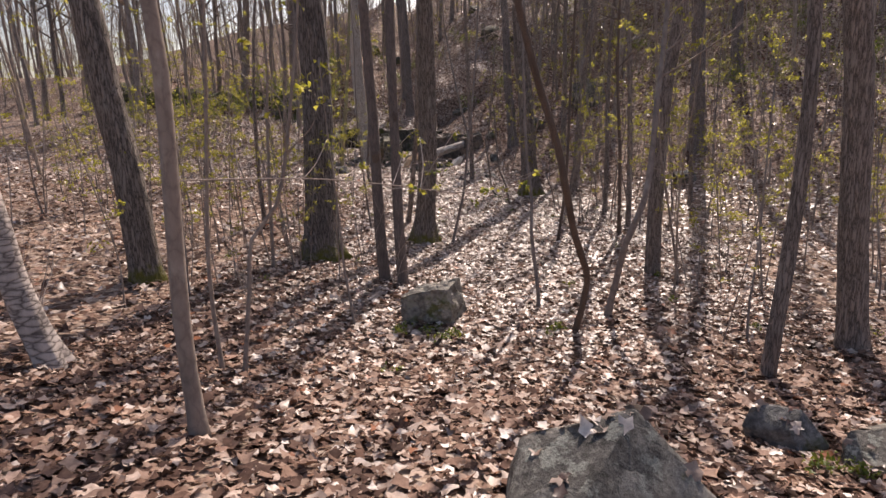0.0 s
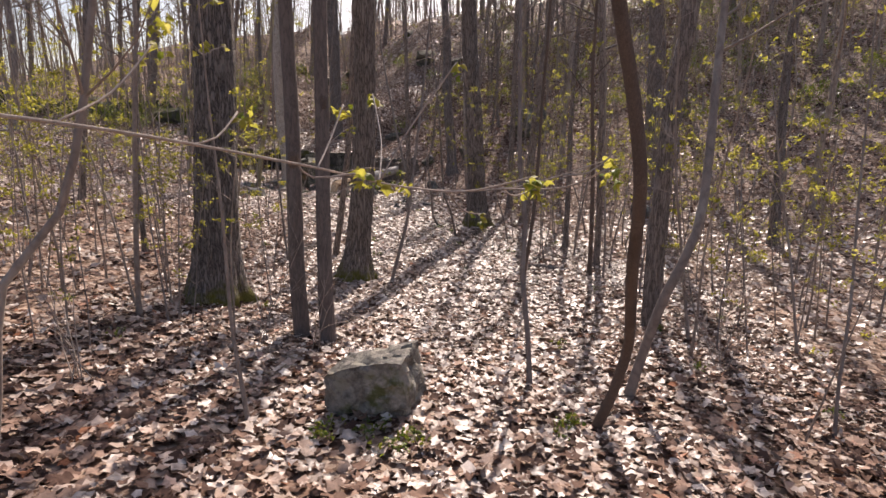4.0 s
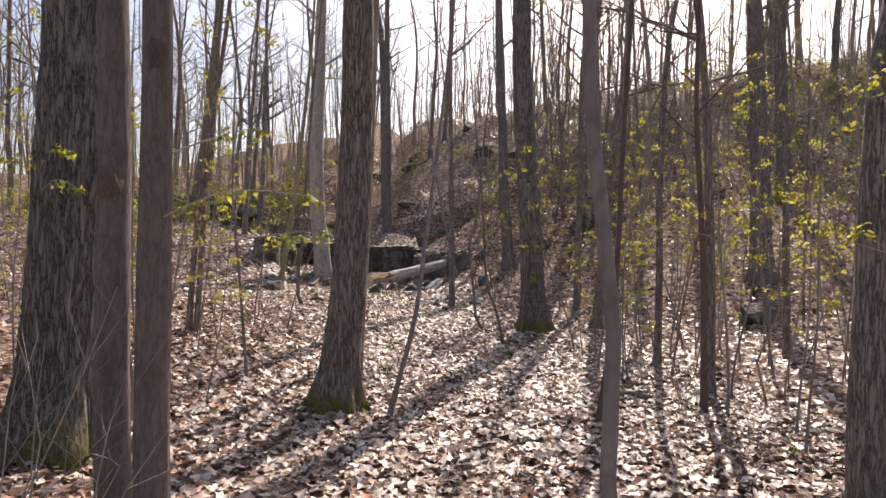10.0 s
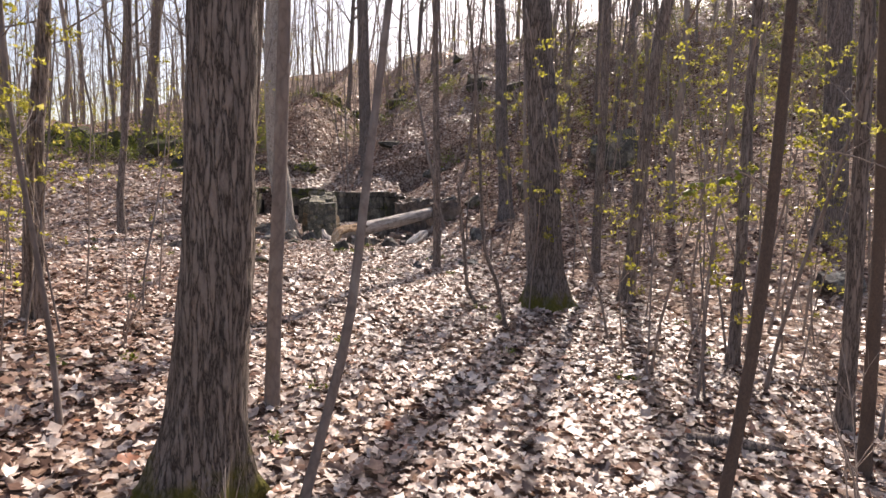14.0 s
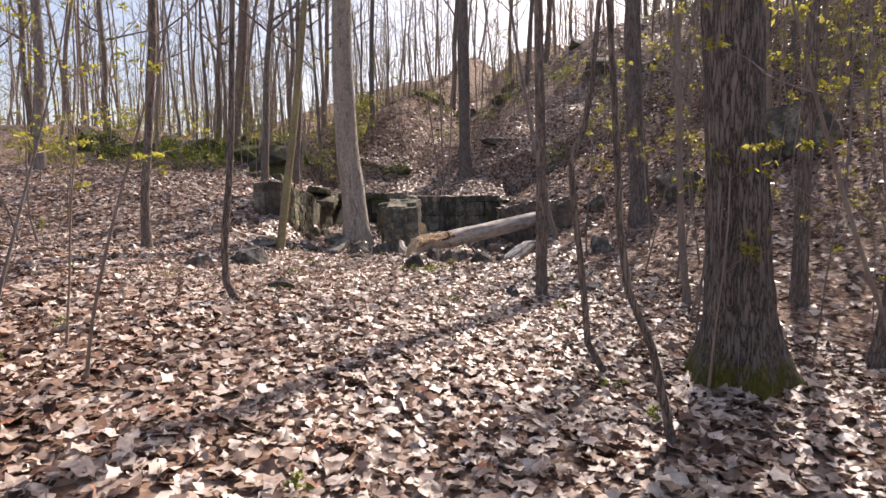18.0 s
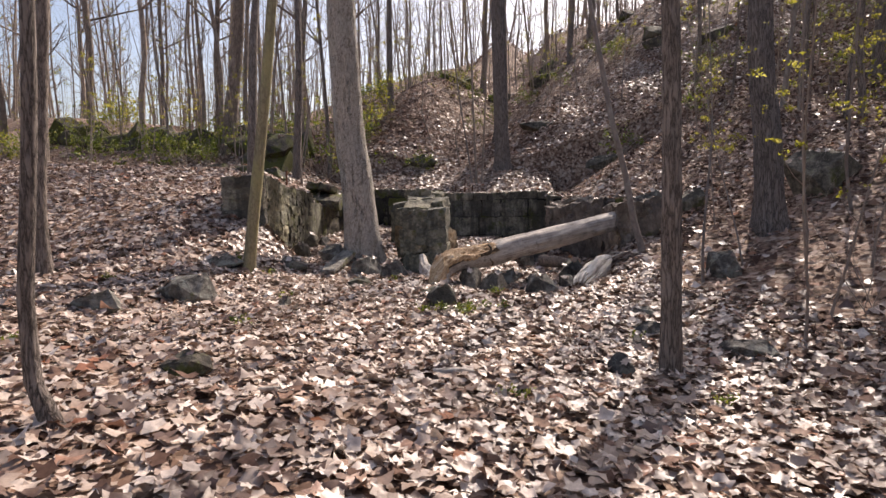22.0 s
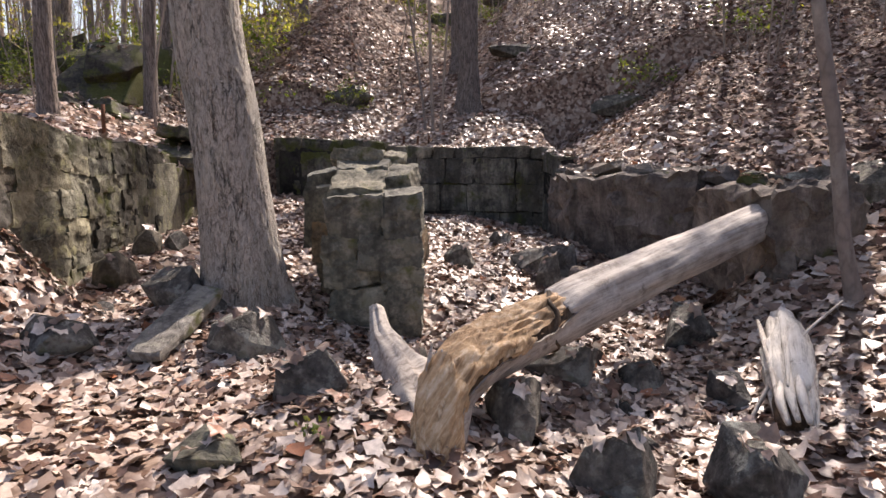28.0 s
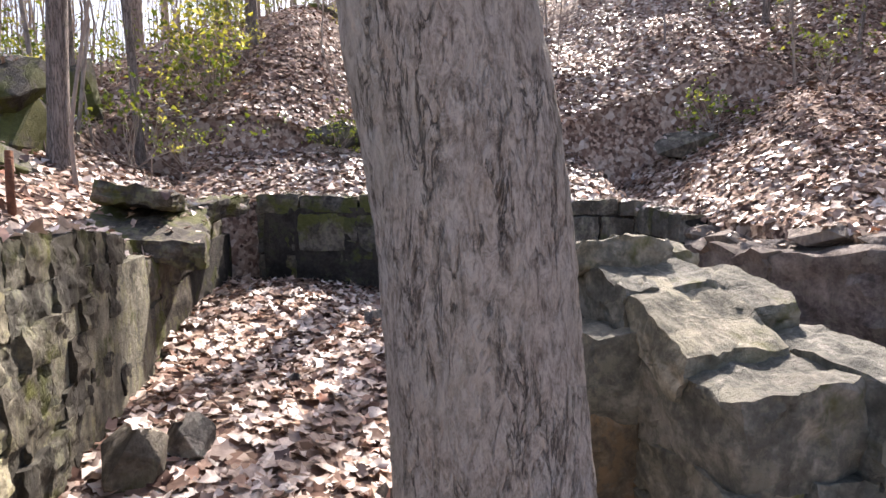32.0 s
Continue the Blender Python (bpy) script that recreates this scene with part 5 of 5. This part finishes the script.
for k, (x, y, z, w, d, h, turn) in enumerate(((-5.78, 29.35, 0.36, 1.25, 0.9, 0.2, 98), (-5.85, 30.45, 0.46, 1.2, 0.85, 0.2, 86), (-5.95, 29.8, 0.58, 1.3, 0.6, 0.16, 94))):
    ledge = tagged(new("ledge_slab", block_mesh("ledge_slab", w, d, h, 970 + k, M_MOSSROCK, 10, 0.12, 0.08, 1.5)), "dark layered slab jutting over a corner of the foundation", "slab", "ledge slabs")
    ledge.matrix_basis = pose(x, y, z, 3, -4 + 3 * k, turn)
    strew(ledge, 40, 970 + k)


def slab_wall():
    """Huge natural slabs along the east side of the foundation."""
    root = thing("slab_wall", 0.2, 28.3, -1.0, "row of huge smooth brown slabs topped with small mossy stones", "stone wall", "ruined walls")
    line = [Vector(p) for p in ((-0.72, 30.55), (-0.5, 29.15), (0.42, 27.55), (0.72, 26.2))]
    for k, (a, b) in enumerate(zip(line, line[1:])):
        d, h = b - a, (1.1, 1.22, 1.2)[k]
        side = Vector((-d.y, d.x)).normalized()
        c = (a + b) / 2 + side * 0.4 - Vector((0.2, 28.3))
        turn = math.degrees(math.atan2(d.y, d.x))
        part("slab", block_mesh("slab", d.length + 0.22, 0.86, h + 0.08, 61 + k, M_SLAB, 14, 0.2, 0.05, 2.2), root, m=pose(c.x, c.y, h / 2 - 0.02, 5, 0, turn))
        for q in range(3):
            p = a + d * (q + 0.5) / 3 + side * 0.25 - Vector((0.2, 28.3))
            part("capstone", hull_mesh("capstone", d.length / 3 * (0.8 + 0.15 * q), 0.42, 0.13, 81 + 3 * k + q, M_MOSSROCK if k + q == 3 else M_SLAB, 12, 2, 0.06, 0.4), root, "flat brown stone", pose(p.x, p.y, h + 0.03 - 0.03 * q, 0, 0, turn + 6 * q - 6))
            for _ in range(10):
                LYING.append((Vector((0.2 + p.x + random.Random(q + _).gauss(0, 0.15), 28.3 + p.y + random.Random(k + 7 * _).gauss(0, 0.15), -1.0 + h + 0.13 - 0.03 * q)), Vector((0.1, 0.1, 1))))


slab_wall()


def pier():
    """Free-standing stepped pier of squared stones."""
    root = thing("stone_pier", -2.39, 26.42, -1.0, "stepped pier of squared grey stones with sunlit top", "stone pier", turn=-3.0)
    front = -0.66
    part("core", block_mesh("core", 0.62, 1.15, 1.02, 950, M_WALL_DARK, 4, 0.01), root, "dark rubble filling", pose(-0.14, front + 0.66, 0.5, 0, 0, 10))
    for k, (x, y, z, w, d, h, tilt) in enumerate((
        (-0.13, front + 0.38, 0.20, 0.50, 0.76, 0.44, 0), (0.24, front + 0.36, 0.20, 0.26, 0.74, 0.44, 0),
        (-0.24, front + 1.05, 0.20, 0.50, 0.80, 0.44, 0), (0.18, front + 1.02, 0.20, 0.38, 0.66, 0.44, 0),
        (-0.25, front + 0.34, 0.70, 0.26, 0.70, 0.24, 0), (0.10, front + 0.36, 0.71, 0.50, 0.72, 0.26, 0), (-0.16, front + 0.36, 0.50, 0.44, 0.72, 0.20, 0), (0.2, front + 0.36, 0.50, 0.33, 0.72, 0.21, 0),
        (-0.06, front + 1.02, 0.62, 0.90, 0.80, 0.42, 0),
        (-0.15, front + 0.32, 0.975, 0.46, 0.62, 0.31, 0), (0.22, front + 0.34, 0.995, 0.29, 0.66, 0.35, 0),
        (-0.13, front + 0.98, 0.99, 0.78, 0.86, 0.34, 0),
        (-0.16, front + 0.56, 1.185, 0.44, 0.56, 0.17, 15), (-0.14, front + 0.95, 1.27, 0.46, 0.52, 0.22, 5), (0.19, front + 0.80, 1.225, 0.27, 0.46, 0.19, 3),
        (-0.30, front + 1.62, 0.30, 0.46, 1.1, 0.62, 0), (-0.40, front + 1.62, 0.94, 0.46, 1.16, 0.70, -2), (0.12, front + 1.55, 0.5, 0.3, 0.5, 1.0, 0),
        (-0.20, front + 1.16, 1.40, 0.46, 0.46, 0.12, -3), (0.10, front + 1.26, 1.385, 0.26, 0.40, 0.12, 4))):
        part("stone", block_mesh("stone", w * 1.03, d * 1.02, h * 1.04, 900 + k, M_PIER_RUST if k == 8 else M_PIER, 14, 0.07, 0.06, 1.3), root, m=pose(x - 0.22 * (y - front), y, z, tilt + (k * 37 % 5 - 2) * 0.9, (k * 53 % 5 - 2) * 0.9, 9 + (k * 71 % 7 - 3) * 1.1))


pier()


def iron_post(x, y, h):
    root = thing("iron_post", x, y, ground(x, y), "rusty iron post standing in the wall top", "post", "iron posts")
    geo = Geo()
    geo.tube([Vector((0, 0, -0.3)), Vector((0, 0, h * 0.5)), Vector((0.01, 0, h))], [0.022, 0.021, 0.02], 10)
    part("bar", geo.mesh("bar", M_RUST), root)
    geo = Geo()
    geo.tube([Vector((0, 0, 0.0)), Vector((0, 0, 0.03))], [0.032, 0.03], 10)
    part("collar", geo.mesh("collar", M_RUST), root)


for x, y, h in ((-5.81, 27.58, 0.42), (-5.69, 27.75, 0.42), (-5.55, 28.1, 0.14), (-3.2, 31.95, 0.28), (-2.95, 31.95, 0.25), (-2.75, 31.95, 0.22)):
    iron_post(x, y, h)


# ---- fallen wood ----
def rough_tube(name, pts, radii, sides, material, seed, amp=0.12, stretch=1.5, hollow=0.0):
    line = smooth_path([Vector(p) for p in pts], 0.035)
    n = len(line)
    rr = [float(np.interp(i / (n - 1), np.linspace(0, 1, len(radii)), radii)) for i in range(n)]
    off = Vector((seed, seed * 2.1, 0))
    geo = Geo()

    def shape(a, i):
        c = Vector((math.cos(a), math.sin(a), 0))
        edge = max(0.0, 1 - min(i, n - 1 - i) / 5.0)
        return 1 + amp * noise.fractal(c * 2.2 + Vector((0, 0, i * 0.035 * stretch)) + off, 1.0, 2.0, 4) + edge * 0.25 * noise.noise(c * 4 + off) - edge * 0.1

    geo.tube(line, rr, sides, shape)
    return geo.mesh(name, material)


def torn_tube(name, pts, radii, sides, material, seed):
    """Rotten wood torn along its fibres: deep lengthwise clefts and flat chips."""
    line = smooth_path(pts, 0.02)
    n = len(line)
    rr = [float(np.interp(i / (n - 1), np.linspace(0, 1, len(radii)), radii)) for i in range(n)]
    off = Vector((seed * 3.1, seed * 2.1, 0))
    geo = Geo()

    def shape(a, i):
        c = Vector((math.cos(a), math.sin(a), 0))
        q = c * 1.5 + Vector((0, 0, i * 0.03)) + off
        cleft = max(0.0, 1 - abs(noise.noise(q)) * 8.0)
        chip = round(4 * noise.noise(c * 5.0 + Vector((0, 0, i * 0.3)) + off)) / 4
        return 1 + 0.12 * chip - 0.08 * cleft + 0.22 * noise.noise(c * 0.9 + Vector((0, 0, i * 0.05)) + off) + 0.03 * noise.noise(c * 11 + Vector((0, 0, i * 0.1)) + off)

    geo.tube(line, rr, sides, shape)
    me = geo.mesh(name, material)
    me.set_sharp_from_angle(angle=radians(35))
    return me


def bark_shell(name, line, radii, low, high, thick, material, seed):
    """A curved strip of outer wood round a bent stem; low and high are its edges in degrees along the stem, counted from the flat side of the bend."""
    across = Vector((0.727, -0.687, 0.0))
    n, turns, geo = len(line), 15, Geo()
    for i, p in enumerate(line):
        u = i / (n - 1)
        t = (line[min(i + 1, n - 1)] - line[max(i - 1, 0)]).normalized()
        out = across.cross(t).normalized()
        lo, hi, r = [float(np.interp(u, np.linspace(0, 1, len(q)), q)) for q in (low, high, radii)]
        hi += 9 * noise.noise(Vector((i * 0.35, seed, 0))) + 5 * noise.noise(Vector((i * 1.1, seed, 3)))
        for face in (0, 1):
            for k in range(turns):
                f = radians(lo + (hi - lo) * k / (turns - 1))
                way = across * math.cos(f) + out * math.sin(f)
                geo.v.append(p + way * (r - thick * face + 0.012 * noise.fractal(way * 2.5 + Vector((0, 0, i * 0.05 + seed)), 1.0, 2.0, 3)))
    w = 2 * turns
    for i in range(n - 1):
        o = i * w
        for k in range(turns - 1):
            geo.f.append((o + k, o + k + 1, o + w + k + 1, o + w + k))
            geo.f.append((o + turns + k + 1, o + turns + k, o + w + turns + k, o + w + turns + k + 1))
        for k in (0, turns - 1):
            geo.f.append((o + k, o + w + k, o + w + turns + k, o + turns + k))
    return geo.mesh(name, material)


def fallen_log():
    o = Vector((-1.62, 23.72, -0.9))
    root = thing("fallen_log", *o, "grey barkless fallen trunk with a torn orange root end", "fallen log")
    P = lambda *p: Vector(p) - o
    part("trunk", rough_tube("trunk", [P(-1.16, 24.77, -0.47), P(-0.95, 24.98, -0.41), P(-0.3, 25.57, -0.27), P(0.3, 26.08, -0.135), P(0.9, 26.62, 0.0)], [0.172, 0.17, 0.16, 0.155, 0.145], 48, M_LOG, 1, 0.13, 1.1), root, "smooth weathered grey wood")
    way = [P(-1.755, 23.72, -1.0), P(-1.755, 23.82, -0.78), P(-1.725, 23.97, -0.6), P(-1.62, 24.17, -0.52), P(-1.4, 24.47, -0.49), P(-1.1, 24.82, -0.46)]
    part("torn_wood", torn_tube("torn_wood", way, [0.125, 0.125, 0.15, 0.152, 0.142, 0.132], 110, M_ROT, 2), root, "torn orange-brown rotten wood")
    bend = smooth_path(way + [P(-0.85, 25.05, -0.385)], 0.03)
    part("shell", bark_shell("shell", bend, [0.135, 0.14, 0.165, 0.168, 0.165, 0.166, 0.165], [-120, -150, -165, -170, -175, -180, -180], [18, 8, -4, -2, 8, 30, 60], 0.035, M_LOG, 3), root, "curved strip of grey outer wood")
    part("rift", bark_shell("rift", bend[:-8], [0.125, 0.13, 0.152, 0.156, 0.153, 0.152, 0.152], [-110, -140, -150, -150, -150, -150, -150], [26, 15, 4, 6, 16, 38, 62], 0.02, M_DECAY, 3), root, "dark rift under the outer wood")
    d = Vector((0.68, 0.72, 0.13)).normalized()
    s1 = (Vector((0, 0, 1)) - d * d.z).normalized()
    s2 = d.cross(s1)
    lip = [P(-1.14, 24.79, -0.465) + (s1 * math.cos(a) + s2 * math.sin(a)) * 0.166 - d * (0.05 + 0.16 * max(0.0, math.sin(a)) + 0.03 * math.sin(5 * a)) for a in [0.25 * k - 1.2 for k in range(17)]]
    part("lip", rough_tube("lip", lip, [0.006, 0.016, 0.012, 0.017, 0.006], 10, M_DECAY, 9, 0.5, 3.0), root, "dark ragged edge of broken wood")
    spine = smooth_path(way[1:6], 0.05)
    for k in range(58):
        rng = random.Random(600 + k)
        a, q = k * 2.4, rng.randint(0, len(spine) - 1)
        t = (spine[min(q + 1, len(spine) - 1)] - spine[max(q - 1, 0)]).normalized()
        side = Vector((0.727, -0.687, 0.0))
        side = side * math.cos(a) + side.cross(t).normalized() * abs(math.sin(a))
        m = Matrix.Translation(spine[q] + side * 0.122 * rng.uniform(0.9, 1.06)) @ t.to_track_quat("Z", "Y").to_matrix().to_4x4()
        part("wood_chunk", hull_mesh("wood_chunk", rng.uniform(0.02, 0.05), rng.uniform(0.02, 0.05), rng.uniform(0.05, 0.13), 600 + k, M_ROT, 11, 1, 0.06, 0.5), root, "torn chunk of rotten wood", m)
    part("prong", rough_tube("prong", [P(-1.77, 23.98, -0.88), P(-1.95, 24.4, -0.83), P(-2.13, 24.8, -0.76), P(-2.25, 25.02, -0.66), P(-2.31, 25.15, -0.54)], [0.17, 0.165, 0.13, 0.09, 0.045], 36, M_LOG, 4, 0.35, 2.0), root, "pointed grey root stub")
    for k in range(14):
        rng = random.Random(680 + k)
        c = P(-1.73 + rng.gauss(0, 0.05), 24.0 + rng.gauss(0, 0.05), -0.45)
        part("splinter", rough_tube("splinter", [c - Vector((0, 0, 0.1)), c, c + Vector((rng.gauss(0, 0.015), rng.gauss(0, 0.015), rng.uniform(0.01, 0.05)))], [0.026, 0.018, 0.005], 6, M_LOG if k % 2 else M_ROT, 120 + k, 0.4, 3.0), root)
    for k in range(12):
        rng = random.Random(690 + k)
        a, t = 0.52 * k, Vector((0.75, 0.65, 0.14)).normalized()
        up = (Vector((0, 0, 1)) - t * t.z).normalized()
        c = P(0.9, 26.62, 0.0) + (up * math.cos(a) + t.cross(up) * math.sin(a)) * rng.uniform(0.05, 0.125)
        part("splinter", hull_mesh("splinter", 0.05, 0.05, rng.uniform(0.1, 0.26), 690 + k, M_WHITE if k % 3 else M_LOG, 9, 1, 0.06, 0.45), root, "pale broken splinter", Matrix.Translation(c) @ t.to_track_quat("Z", "Y").to_matrix().to_4x4())


fallen_log()
rock(1.15, 26.65, 0.6, 0.55, 0.7, 91, "dark round boulder under the end of a fallen log", level=4, sink=0.1)


def bleached_log():
    o = Vector((0.05, 24.35, ground(0.05, 24.35)))
    root = thing("bleached_log", *o, "short split white barkless log", "log")
    P = lambda *p: Vector(p) - o
    part("trunk", rough_tube("trunk", [P(0.10, 24.45, -0.78), P(0.22, 24.8, -0.72), P(0.35, 25.15, -0.66), P(0.45, 25.45, -0.60)], [0.09, 0.13, 0.14, 0.11, 0.07], 32, M_WHITE, 6, 0.4, 2.2), root, "bleached white wood")
    for k in range(7):
        rng = random.Random(650 + k)
        a = 0.9 * k
        off = Vector((0.13 * math.cos(a), 0.0, 0.12 * math.sin(a)))
        part("splinter", rough_tube("splinter", [P(0.06 + 0.05 * rng.random(), 24.3 + 0.2 * rng.random(), -0.80) + off, P(0.22, 24.8, -0.72) + off, P(0.36, 25.1 + 0.3 * rng.random(), -0.65) + off * 0.8], [0.008, 0.022, 0.01], 7, M_WHITE if k % 3 else M_LOG, 70 + k, 0.3), root)
    part("hollow", rough_tube("hollow", [P(0.03, 24.27, -0.86), P(0.08, 24.4, -0.80), P(0.13, 24.52, -0.77)], [0.08, 0.095, 0.09], 22, M_DECAY, 7, 0.35, 2), root, "dark hollow end")
    for k in range(6):
        a = 0.6 * k - 0.4
        off = Vector((0.085 * math.cos(a), -0.02, 0.085 * math.sin(a)))
        part("rim", rough_tube("rim", [P(0.0 + 0.01 * k, 24.2 + 0.03 * (k % 3), -0.86) + off, P(0.08, 24.42, -0.80) + off * 1.1, P(0.16, 24.6, -0.76) + off], [0.015, 0.03, 0.02], 8, M_WHITE, 170 + k, 0.3), root, "pale split edge")


bleached_log()


def small_log(x, y, x2, y2, r, seed, label, lift=0.0, material=None):
    o = Vector((x, y, ground(x, y)))
    root = thing("fallen_branch", *o, label, "fallen branch", "fallen branches")
    a, b = Vector((0, 0, r * 0.7 + lift)), Vector((x2, y2, ground(x2, y2) + r * 0.7 + lift)) - o
    mid = (a + b) / 2
    mid.z = ground(x + mid.x, y + mid.y) - o.z + r
    part("stick", rough_tube("stick", [a, mid, b], [r, r * 0.9, r * 0.6], 10, material or M_LOG, seed, 0.15), root)


small_log(-0.66, 27.75, -0.1, 27.3, 0.13, 11, "short rotting log with peeling bark", 0.02, M_BARK)
rock(-0.92, 27.75, 0.3, 0.26, 0.34, 154, "dark upright stone beside a rotting log", turn=20, level=4)
rock(-0.78, 28.0, 0.42, 0.24, 0.36, 155, "dark flat-topped stone beside a rotting log", turn=-8, level=4)
small_log(2.6, 13.4, 3.25, 13.3, 0.05, 12, "mossy rotting branch lying in leaves", 0, M_BARK)
def leaning_stick(pts, r, label):
    root = thing("stick", *pts[0], label, "stick", "fallen branches")
    part("stem", rough_tube("stem", [Vector(q) - Vector(pts[0]) for q in pts], [r, r * 0.85, r * 0.6], 8, M_LOG, 31, 0.15), root)


leaning_stick([(-0.18, 24.4, -0.99), (0.25, 24.85, -0.62), (0.78, 25.35, -0.45)], 0.012, "thin pale stick leaning over a bleached log")
small_log(-2.0, 19.4, -1.2, 19.9, 0.018, 13, "bare pale stick lying in leaves")
small_log(-0.95, 20.35, -0.6, 20.5, 0.035, 15, "short curved dead branch in the leaves")
small_log(-4.35, 23.65, -3.6, 23.2, 0.025, 16, "dead branch lying at the foot of a tree", 0, M_BARK)
small_log(-1.7, 12.0, -0.55, 12.35, 0.03, 14, "dark dead branch leaning on a tree foot", 0.0, M_BARK)
rng = random.Random(44)
for k in range(26):
    y = rng.uniform(1.5, 24)
    x = track_x(y) + rng.uniform(-4, 4)
    a, l = rng.uniform(0, 6.28), rng.uniform(0.3, 1.3)
    small_log(x, y, x + math.cos(a) * l, y + math.sin(a) * l, rng.uniform(0.006, 0.014), 60 + k, "bare dead stick lying in the leaves", 0.03, rng.choice((M_TWIG, M_BARK, M_LOG)))

# ---- leaves lying on stones and walls ----
gen = np.random.default_rng(71)
spots, nrm = np.array([tuple(p) for p, q in LYING]), np.array([tuple(q) for p, q in LYING]) + gen.normal(0, 0.3, (len(LYING), 3))
tagged(new("leaf_litter", scatter("leaf_litter", spots + gen.normal(0, 0.008, spots.shape), nrm, gen.uniform(0.03, 0.07, len(spots)), M_LITTER, gen, True, 0.33)), "dry leaves strewn over stones and wall tops", "leaf litter", kind="stuff")
